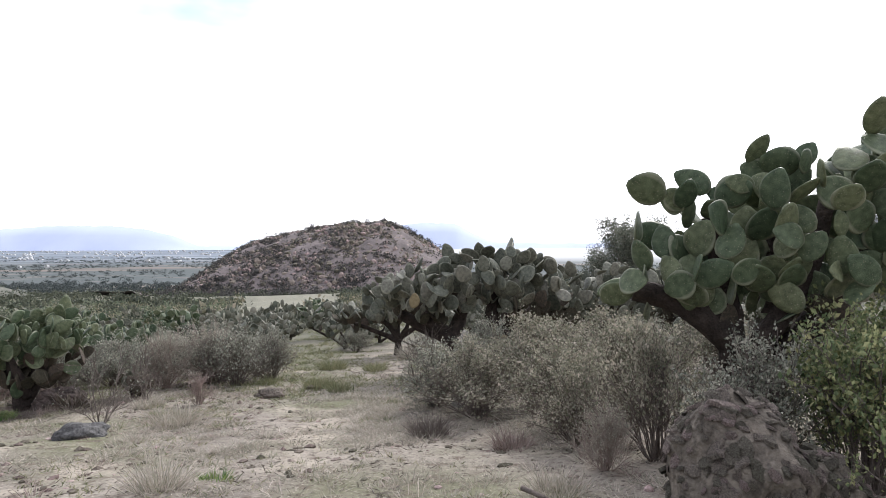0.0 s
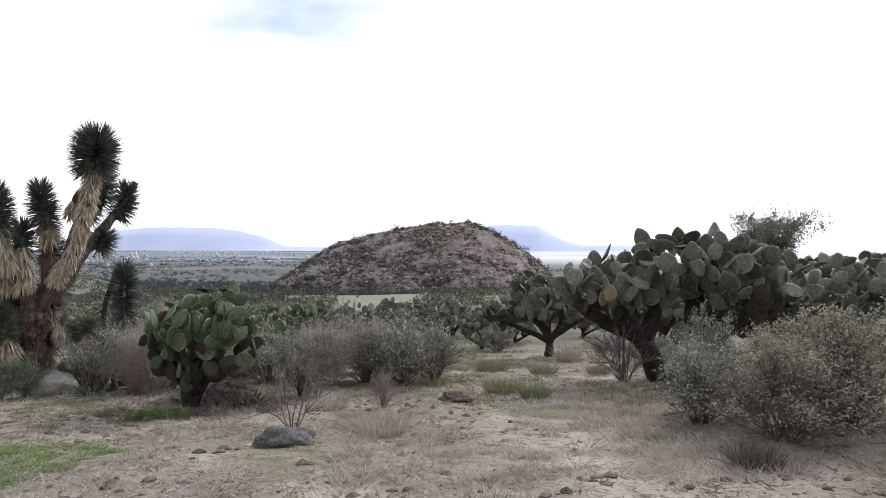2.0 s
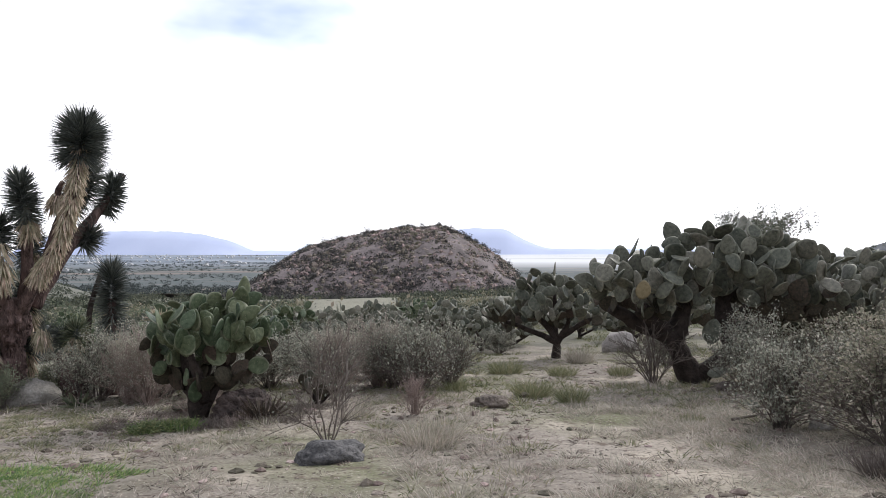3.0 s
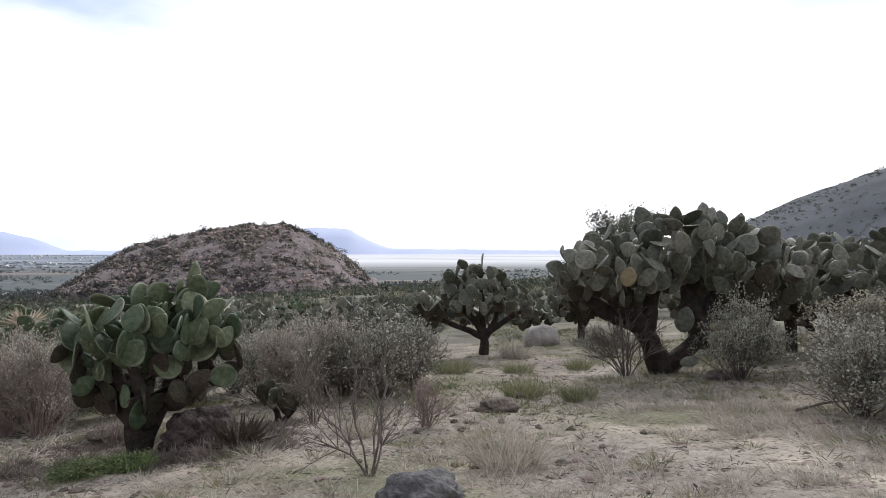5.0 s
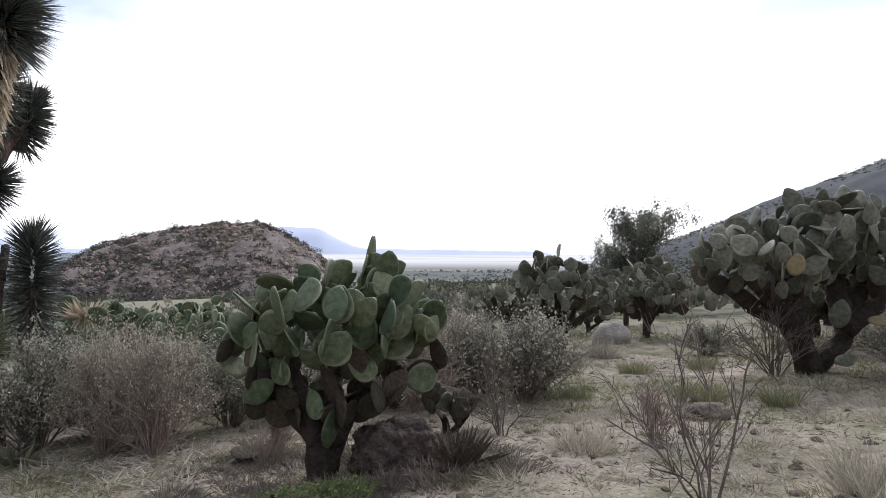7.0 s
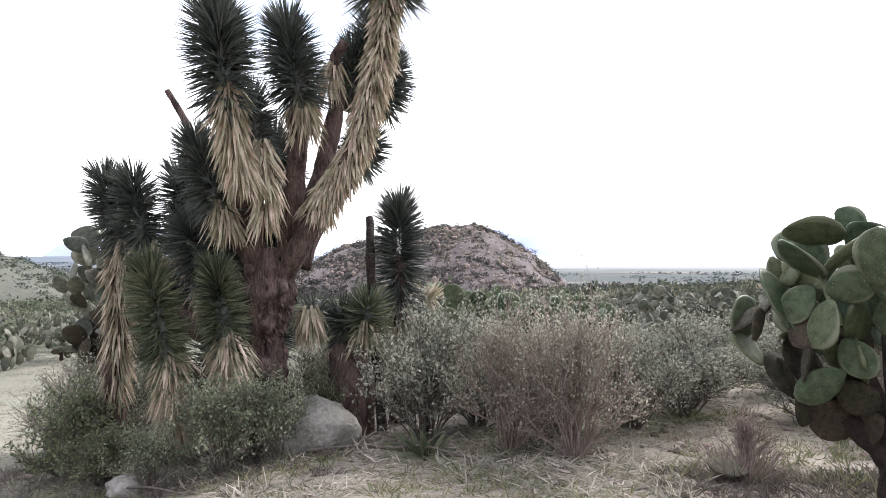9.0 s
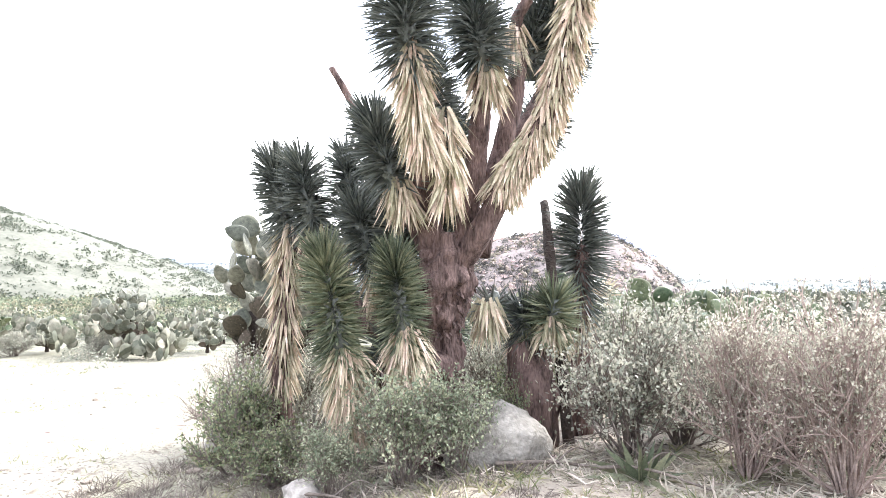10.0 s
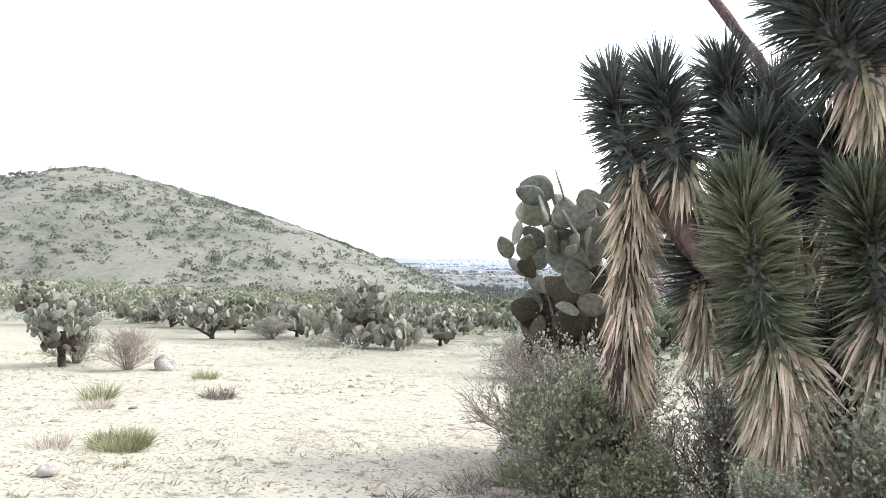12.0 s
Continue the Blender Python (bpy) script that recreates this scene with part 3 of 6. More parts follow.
def prickly_pear(x, y, limbs, crown, count, size, label, seed, tone="green", group="prickly pears", trunk=0.13, old_below=0.25, z=None, face_bias=None, yellow=0, gap=0.5, rise=0.35, bias=0.45):
    """limbs: bent woody limbs as lists of points above the foot. crown: (centre, radii) blobs that the joints fill.
    count: number of joints; size: their mean length."""
    rnd = random.Random(seed)
    ob = thing("prickly_pear", x, y, label, "cactus", group, z)
    starts = []
    for k, limb in enumerate(limbs):
        n = 12
        pts = curve_points(limb, n)
        r0 = trunk * (1.0 if k == 0 else 0.75)
        wood = Soup()
        tube(wood, pts, np.linspace(r0, r0 * 0.55, n), 9, 0.35, seed + k)
        part("limb" if k else "trunk", wood.mesh("limb" if k else "trunk", CACTUS_WOOD, True), ob, "" if k else "dark corky trunk")
        for i in range(4 if k else 6, n):
            way = (Vector(pts[i]) - Vector(pts[i - 1])).normalized()
            starts.append((Vector(pts[i]), way, Vector((rnd.uniform(-1, 1), -1, 0)), 0.8))
    lo = min(c[2] - r[2] for c, r in crown)
    hi = max(c[2] + r[2] for c, r in crown)

    def inside(p, grow=1.0):
        return any(sum(((p[i] - c[i]) / (r[i] * grow)) ** 2 for i in range(3)) < 1 for c, r in crown)
    targets = []
    vol = [r[0] * r[1] * r[2] for _, r in crown]
    for _ in range(count * 40):
        c, r = rnd.choices(crown, vol)[0]
        d = Vector((rnd.gauss(0, 1), rnd.gauss(0, 1), rnd.gauss(0, 1))).normalized() * rnd.uniform(0.3, 1) ** 0.5
        p = Vector((c[0] + d.x * r[0], c[1] + d.y * r[1], c[2] + d.z * r[2]))
        if all((p - q).length > size * gap for q in targets):
            targets.append(p)
        if len(targets) >= count:
            break
    anchors = [(p, w) for p, w, _, _ in starts]
    targets.sort(key=lambda p: min((p - q).length for q, _, _, _ in starts))
    for k, p in enumerate(targets):
        # grow from the joint or limb that lies below and nearest
        foot, way = min(anchors, key=lambda q: (p - q[0]).length + 0.8 * max(0, q[0].z - p.z))
        d = p - foot
        length = size * rnd.uniform(0.75, 1.2)
        if d.length > length * 1.7:
            continue
        if d.length > length * 1.15:
            length = min(d.length * 0.95, size * 1.45)
            foot = p - d.normalized() * length
        d = (d.normalized() + Vector((0, 0, rise)) + Vector((rnd.gauss(0, 0.25), rnd.gauss(0, 0.25), rnd.gauss(0, 0.2)))).normalized()
        fc = Vector((rnd.gauss(0, 1), rnd.gauss(0, 1), rnd.gauss(0, 0.3)))
        if face_bias and rnd.random() < bias:
            fc = Vector(face_bias) + fc * 0.4
        if abs(fc.normalized().dot(d)) > 0.88:
            fc = Vector((-d.y, d.x, 0.2))
        rel = (p.z - lo) / max(hi - lo, 0.1)
        kind = "old" if rel < old_below * rnd.uniform(0.5, 1.5) else tone
        if yellow and k % 37 == 20:
            kind, yellow = "yellow", yellow - 1
        part("pad" if kind != "old" else "old_pad", rnd.choice(PADS[kind]), ob, {"yellow": "yellowed dying pad"}.get(kind, ""), pad_pose(foot - d * 0.02, d, fc, length))
        anchors.append((foot + d * length * 0.93, d))
        across = fc.cross(d).normalized() * length * 0.24
        anchors.append((foot + d * length * 0.8 + across, d))
        anchors.append((foot + d * length * 0.8 - across, d))
    return ob


# the shapely cactus by the dark boulder
SHAPELY = prickly_pear(-8.08, 12.15, [[(0, 0, -0.1), (-0.04, 0, 0.35), (-0.2, 0.05, 0.75), (-0.42, 0.1, 1.15)], [(0.05, 0, 0.05), (0.22, 0.1, 0.5), (0.4, 0.15, 0.9), (0.55, 0.2, 1.25)], [(0, 0, 0.25), (0.05, 0.2, 0.8), (0.08, 0.3, 1.35)], [(-0.05, 0, 0.3), (-0.3, 0.1, 0.6), (-0.52, 0.2, 0.85)], [(0.1, 0, 0.3), (0.1, -0.2, 0.7), (0.0, -0.3, 1.1)]],
             [((0.0, 0.05, 1.35), (0.8, 0.66, 0.5)), ((0.5, 0.2, 1.38), (0.52, 0.5, 0.48)), ((-0.58, 0.25, 1.05), (0.38, 0.4, 0.34)), ((0.6, 0.25, 0.95), (0.5, 0.5, 0.35)), ((-0.22, 0.05, 0.65), (0.45, 0.35, 0.25)), ((0.45, 0.4, 1.72), (0.3, 0.3, 0.2)), ((0.15, -0.05, 0.62), (0.42, 0.35, 0.28)), ((0.85, 0.2, 1.2), (0.3, 0.4, 0.3))],
             185, 0.325, "broad green prickly pear cactus growing beside a dark boulder", 6, trunk=0.13, old_below=0.36, face_bias=(0.1, -1, 0.1), bias=0.12, rise=0.65, gap=0.44)
for foot, way, face, length in [((-8.05, 11.95, -1.45), (0.15, -0.1, 1), (0.75, -0.6, 0.1), 0.38), ((-7.62, 12.75, 0.0), (0.12, 0, 1), (0.9, -0.35, 0), 0.46)]:
    part("pad", PADS["green"][3], SHAPELY, "", pad_pose(Vector(foot) - SHAPELY.location, way, face, length))
# a low young one squeezed in behind the boulder
prickly_pear(-6.62, 13.5, [[(0, 0, -0.1), (0, 0, 0.1), (-0.05, 0, 0.22)], [(0.05, 0, 0), (0.15, 0, 0.1), (0.25, 0, 0.2)]], [((-0.05, 0, 0.36), (0.32, 0.26, 0.2)), ((0.25, 0, 0.26), (0.24, 0.2, 0.14))],
             17, 0.25, "low dark young prickly pear behind the boulder", 61, "grey", trunk=0.06, old_below=0.9, gap=0.45)
# the big tree cactus with a forked trunk
prickly_pear(0.62, 15.9, [[(0, 0, -0.1), (-0.25, 0, 0.4), (-0.55, 0, 0.95), (-1.15, -0.1, 1.5)], [(0, 0, 0.1), (0.5, 0, 0.45), (0.85, 0.1, 1.0), (1.2, 0.1, 1.7)], [(-0.45, 0, 0.8), (-0.15, 0.3, 1.5), (0.1, 0.3, 2.2)], [(0.6, 0, 0.7), (1.3, 0, 1.15), (2.0, 0.2, 1.5)], [(-0.5, 0, 0.9), (-1.1, 0.1, 1.15), (-1.7, 0, 1.5)], [(0.7, 0.1, 0.9), (0.6, 0.2, 1.6), (0.8, 0.2, 2.3)]],
             [((-1.05, 0, 1.95), (1.15, 1.1, 0.72)), ((0.3, 0.1, 2.3), (1.4, 1.1, 0.75)), ((1.6, 0.1, 2.05), (1.4, 1.0, 0.8)), ((1.0, 0.1, 2.8), (0.6, 0.6, 0.35)), ((2.3, 0.1, 1.65), (0.7, 0.7, 0.5))],
             330, 0.43, "large old prickly pear tree with dark forked trunk, dusty pads", 11, "grey", trunk=0.27, old_below=0.24, face_bias=(-0.3, -1, 0.1), bias=0.3, rise=0.5)
BIG = bpy.data.objects["prickly_pear.002"]
part("pad", PADS["grey"][0], BIG, "pale scarred hanging pad", pad_pose(Vector((0.8, 15.55, -1.02)) - BIG.location, (0.12, 0, 1), (-0.45, -1, 0.1), 0.52))
part("pad", PADS["grey"][3], BIG, "", pad_pose(Vector((0.1, -0.35, 0.22)), (0.85, -0.2, 0.25), (-0.2, -0.6, 0.8), 0.4))
for foot, way, face, length in [((-0.7, 14.85, -0.08), (0.1, 0, 1), (-0.45, -1, 0.35), 0.37), ((1.22, 15.35, -0.9), (0.9, -0.25, 0.25), (-0.25, -0.5, 0.85), 0.34)]:
    part("pad", PADS["yellow"][1], BIG, "yellowed dying pad", pad_pose(Vector(foot) - BIG.location, way, face, length))
# the large one overhanging the rocky heap at the start
prickly_pear(2.95, 6.45, [[(0, 0, -0.1), (0.05, 0, 0.7), (0.0, 0, 1.1), (-0.5, 0.1, 1.5), (-0.95, 0.2, 1.65)], [(0, 0, 0.7), (0.35, -0.1, 1.3), (0.7, -0.1, 1.9), (0.9, -0.1, 2.6)], [(0, 0, 0.9), (0.0, 0.2, 1.6), (-0.15, 0.2, 2.4)], [(0.1, 0, 0.6), (0.8, -0.1, 1.4), (1.4, -0.2, 2.2)], [(0.4, 0, 1.4), (0.5, 0.1, 2.1), (0.4, 0.1, 2.8)]],
             [((0.0, 0, 2.0), (0.75, 0.7, 0.7)), ((0.85, -0.1, 2.2), (0.85, 0.75, 0.85)), ((-0.85, 0.1, 1.75), (0.36, 0.4, 0.38)), ((1.75, -0.1, 2.55), (0.8, 0.8, 0.95)), ((-0.8, 0.05, 2.35), (0.28, 0.3, 0.36)), ((0.0, 0, 1.7), (0.6, 0.5, 0.3)), ((-0.3, 0, 2.45), (0.32, 0.3, 0.4)), ((0.2, 0, 2.75), (0.4, 0.35, 0.3)), ((0.5, -0.1, 1.3), (0.5, 0.4, 0.25))],
             240, 0.36, "tall grey-green prickly pear tree leaning over a rocky heap", 23, "green", trunk=0.19, old_below=0.15, face_bias=(-0.3, -1, 0.1), bias=0.4, rise=0.5, gap=0.52)
# small tree cactus with a clear trunk on the open grass
prickly_pear(-1.6, 22.1, [[(0, 0, -0.1), (0, 0, 0.5), (-0.2, 0, 0.9), (-0.6, 0, 1.3)], [(0, 0, 0.4), (0.3, 0, 0.9), (0.5, 0, 1.5)], [(0, 0, 0.5), (0, 0.2, 1.3), (0, 0.3, 1.9)], [(0, 0, 0.5), (-0.7, 0, 0.8), (-1.5, 0, 1.1)], [(0.1, 0, 0.6), (0.7, 0, 1.0), (1.1, 0, 1.2)]],
             [((-0.2, 0, 1.75), (1.0, 0.9, 0.85)), ((0.85, 0, 1.45), (0.75, 0.6, 0.5)), ((-1.4, 0, 1.3), (0.9, 0.6, 0.4))],
             165, 0.4, "prickly pear tree with a bare grey trunk standing on grass", 31, "grey", trunk=0.14, old_below=0.18, rise=0.55)
# behind the yucca, on its far flank
prickly_pear(-16.5, 16.8, [[(0, 0, -0.1), (0.1, 0, 0.7), (-0.1, 0, 1.3), (-0.2, 0, 1.8)], [(0.1, 0, 0.6), (0.6, 0.1, 1.3), (0.8, 0.1, 1.9)], [(0, 0, 0.5), (0, 0.2, 1.2), (0.3, 0.2, 2.0)]],
             [((-0.1, 0, 2.45), (0.65, 0.5, 0.6)), ((0.65, 0, 2.35), (0.75, 0.55, 0.65)), ((0.1, 0, 1.5), (0.6, 0.5, 0.5)), ((0.1, 0, 1.0), (0.8, 0.5, 0.4))],
             120, 0.37, "grey-green prickly pear with brown scarred lower pads beside the yucca", 41, "grey", trunk=0.14, old_below=0.45, face_bias=(0.5, -1, 0))

# mid-distance cacti: three plants, set out again and again
MID = [
    prickly_pear(-5.6, 31.0, [[(0, 0, -0.1), (0, 0, 0.4), (-0.3, 0, 0.9)], [(0, 0, 0.2), (0.4, 0, 0.8)], [(0, 0, 0.1), (-0.8, 0, 0.5)]], [((0, 0, 1.0), (1.3, 1.0, 0.75)), ((0.9, 0, 0.8), (0.9, 0.8, 0.6))], 100, 0.37, "wide low prickly pear thicket with dusty pads", 51, "grey", "distant prickly pears", 0.1, 0.2),
    prickly_pear(2.4, 24.6, [[(0, 0, -0.1), (-0.1, 0, 0.8), (-0.5, 0, 1.4)], [(0, 0, 0.4), (0.5, 0, 1.2), (0.9, 0, 1.6)], [(0, 0, 0.5), (0, 0.2, 1.5)]], [((0, 0, 1.6), (1.3, 1.1, 1.0)), ((0.8, 0, 1.3), (0.9, 0.8, 0.7))], 130, 0.39, "tall dusty prickly pear clump with dark trunk", 52, "grey", "distant prickly pears", 0.13, 0.25),
    prickly_pear(-12.2, 19.6, [[(0, 0, -0.1), (0, 0, 0.5), (0.2, 0, 1.0)], [(0, 0, 0.2), (-0.5, 0, 0.8)], [(0, 0, 0.1), (0.7, 0, 0.7)]], [((0, 0, 1.1), (1.3, 0.9, 0.8)), ((0.9, 0, 1.0), (0.8, 0.7, 0.7))], 90, 0.4, "spreading green prickly pear on the slope", 53, "green", "distant prickly pears", 0.11, 0.15),
]
SPOTS = [(0, -3.9, 25.2, 0.75), (0, -2.7, 27.0, 0.8), (2, -10.9, 16.9, 0.84), (2, -11.8, 17.6, 0.8), (2, -9.7, 18.2, 0.8), (0, -3.4, 30.5, 0.9), (1, 3.8, 19.6, 1.0), (1, 4.9, 17.8, 1.05), (1, 6.6, 17.4, 1.1), (0, 6.3, 14.4, 0.9), (1, 5.8, 21.5, 1.1), (1, 8.4, 20.4, 1.15), (0, 2.0, 28.0, 0.9), (0, 0.2, 30.0, 0.85), (2, -10.6, 21.5, 0.8), (2, -13.8, 23.2, 0.9), (0, -9.4, 34.0, 0.9),
         (0, -14.5, 38.0, 1.0), (2, -19.5, 44.0, 1.0), (2, -8.0, 40.0, 0.9), (0, -3.6, 38.5, 0.9), (1, 4.6, 30.0, 0.9), (0, -16.5, 31.0, 1.0), (2, -21.0, 37.0, 1.1), (1, 10.5, 18.0, 1.2), (1, 8.5, 15.0, 1.1), (1, 9.5, 25.0, 1.2), (0, -7.4, 25.0, 0.8), (1, 12.4, 21.0, 1.3),
         (1, -28.9, 16.95, 0.66), (0, -9.5, 26.0, 0.85), (2, -11.5, 28.0, 0.95), (0, -13.6, 26.8, 0.9), (0, -7.6, 28.4, 0.8), (2, -16.0, 28.6, 0.9), (0, -37.1, 26.7, 1.0), (1, -30.9, 29.4, 1.05), (0, -36.0, 30.5, 0.9), (0, -31.3, 36.5, 0.9), (0, -28.5, 31.5, 0.8), (2, -43.0, 33.0, 1.0), (0, -47.0, 31.0, 1.0), (0, -34.8, 33.2, 0.9), (2, -26.5, 34.5, 0.85), (1, -52.0, 26.0, 1.0), (0, -42.0, 40.0, 1.1), (2, -33.0, 45.0, 1.0), (1, -24.0, 41.0, 0.9), (0, -56.0, 38.0, 1.2), (2, -19.0, 26.5, 0.8)]
prnd = random.Random(4)
for i, x, y, s in SPOTS:
    copy_thing(MID[i], Matrix.Translation((x, y, lie(x, y))) @ Matrix.Rotation(prnd.uniform(-0.9, 0.9) + prnd.choice((0, math.pi)), 4, "Z") @ Matrix.Diagonal((s, s, s, 1)))


# ---- yuccas ----
def rosette(base, tip, radius, n, seed, material, name="leaf_rosette"):
    """Stiff leaves set round a stem, standing out at its foot and up at its tip."""
    n = int(n * 1.6)
    rnd = np.random.default_rng(seed)
    base, tip = np.array(base, float), np.array(tip, float)
    axis = tip - base
    L = np.linalg.norm(axis)
    stem = axis / L
    s = rnd.uniform(0, 1, n) ** 0.75
    out = unit(np.cross(rnd.normal(size=(n, 3)), stem))
    lift = np.radians(np.interp(s, [0, 0.3, 0.75, 1.0], [130, 102, 72, 22]) + rnd.normal(0, 9, n))
    way = out * np.sin(lift)[:, None] + stem * np.cos(lift)[:, None]
    at = base + stem * (s * max(L - radius * 0.75, L * 0.35))[:, None] + out * 0.04
    soup = Soup()
    blades(soup, at, way, radius * rnd.uniform(0.75, 1.1, n), 0.021, 0.04, rnd)
    return soup.mesh(name, material)


def skirt(path, spread, n, length, seed):
    """Dead straw leaves hanging along a stem."""
    rnd = np.random.default_rng(seed)
    pts = curve_points(path, 40)
    s = rnd.uniform(0, 1, n)
    at = pts[(s * 39).astype(int)]
    along = unit(np.gradient(pts, axis=0))[(s * 39).astype(int)]
    out = unit(np.cross(rnd.normal(size=(n, 3)), along))
    way = out * (rnd.uniform(0.15, 0.7, n) + 0.35 * (s < 0.3) * rnd.uniform(0, 1, n))[:, None] + np.array([0, 0, -1.0]) * 0.75 + rnd.normal(0, 0.1, (n, 3)) + along * 0.25
    soup = Soup()
    blades(soup, at + out * (spread * rnd.uniform(0.3, 1, n))[:, None], way, length * rnd.uniform(0.6, 1.15, n), 0.032, 0.1, rnd)
    return soup.mesh("dead_leaf_skirt", YUCCA_DEAD)


def local(ob, pts):
    o = np.array(ob.location)
    return [tuple(np.array(p) - o) for p in pts]


def stem(ob, name, pts, r0, r1, material=YUCCA_BARK, sides=14, rough=0.3, n=26, label=""):
    s = Soup()
    tube(s, curve_points(local(ob, pts), n), np.linspace(r0, r1, n), sides, rough, r0 * 40)
    return part(name, s.mesh(name, material, True), ob, label)


def build_yucca():
    ob = thing("yucca_tree", -13.1, 14.8, "many-headed old yucca tree with straw skirts of dead leaves", "yucca")
    trunk = Soup()
    main = curve_points(local(ob, [(-13.2, 14.8, -2.55), (-13.2, 14.78, -1.7), (-13.17, 14.72, -0.9), (-13.12, 14.7, -0.1)]), 90)
    tube(trunk, main, np.interp(np.linspace(0, 1, 90), [0, 0.15, 0.6, 0.8, 1], [0.32, 0.21, 0.185, 0.31, 0.2]), 44, 0.55, 3)
    part("trunk", trunk.mesh("trunk", YUCCA_BARK, True), ob, "cracked reddish brown bark")
    # stubs of old leaves all over the bark
    grow = np.random.default_rng(55)
    n = 700
    u = grow.uniform(0.04, 0.98, n)
    turn = grow.uniform(0, 2 * math.pi, n)
    out = np.column_stack([np.cos(turn), np.sin(turn), np.zeros(n)])
    reach = np.interp(u, [0, 0.15, 0.6, 0.8, 1], [0.3, 0.2, 0.175, 0.29, 0.19])
    scales = Soup()
    blades(scales, main[(u * 89).astype(int)] + out * reach[:, None] * 0.97, out * 0.55 + np.array([0, 0, -0.8]) + grow.normal(0, 0.22, (n, 3)), grow.uniform(0.04, 0.09, n), 0.045, 0.1, grow)
    tagged(part("shaggy_bark", scales.mesh("shaggy_bark", YUCCA_BARK), ob, "shaggy stubs of old leaves"), kind="stuff")
    limbs = [
        ("limb", [(-13.2, 14.7, -0.4), (-13.28, 14.5, 0.1), (-13.2, 14.1, 0.75), (-13.19, 13.8, 1.35)], 0.14, 0.1),
        ("limb", [(-13.0, 14.75, -0.4), (-12.88, 14.72, 0.3), (-12.78, 14.62, 0.9), (-12.71, 14.52, 1.5)], 0.12, 0.09),
        ("limb", [(-13.05, 14.75, -0.5), (-12.74, 14.55, -0.08), (-12.4, 14.58, 0.56), (-12.18, 14.63, 0.9), (-11.98, 14.7, 1.6), (-11.87, 14.75, 2.2), (-11.84, 14.85, 2.75)], 0.12, 0.08),
        ("limb", [(-12.9, 14.95, -0.3), (-12.55, 15.5, 0.9), (-12.25, 16.2, 1.8), (-12.05, 16.7, 2.6)], 0.13, 0.08),
        ("limb", [(-13.2, 14.8, -0.5), (-13.4, 14.6, 0.0), (-13.6, 14.4, 0.5)], 0.17, 0.11),
        ("limb", [(-13.2, 14.9, -0.7), (-13.9, 15.0, -0.4), (-14.26, 15.0, 0.1)], 0.17, 0.1),
        ("limb", [(-13.2, 14.9, -1.3), (-14.2, 14.8, -0.9), (-14.9, 14.85, -0.1)], 0.17, 0.1),
        ("limb", [(-13.3, 14.8, -1.5), (-13.7, 14.3, -1.5), (-13.9, 14.0, -1.2)], 0.16, 0.1),
        ("limb", [(-13.2, 14.6, -1.4), (-13.3, 14.3, -1.3), (-13.36, 14.18, -1.0)], 0.15, 0.1),
        ("limb", [(-15.0, 14.9, -2.8), (-15.05, 14.85, -1.6), (-14.95, 14.85, -0.2)], 0.14, 0.1),
        ("limb", [(-12.75, 14.9, 0.2), (-12.6, 15.1, 1.0), (-12.5, 15.3, 1.8)], 0.12, 0.08),
        ("broken_stub", [(-12.55, 15.22, 1.8), (-12.52, 15.18, 2.1), (-12.4, 15.14, 2.28)], 0.055, 0.06),
        ("bare_stalk", [(-13.9, 15.3, 0.35), (-14.4, 15.6, 1.17), (-14.82, 15.57, 1.89)], 0.048, 0.04),
    ]
    for k, (name, pts, r0, r1) in enumerate(limbs):
        stem(ob, name, pts, r0, r1, label="dry flower stalk" if name == "bare_stalk" else "")
    o = np.array(ob.location)
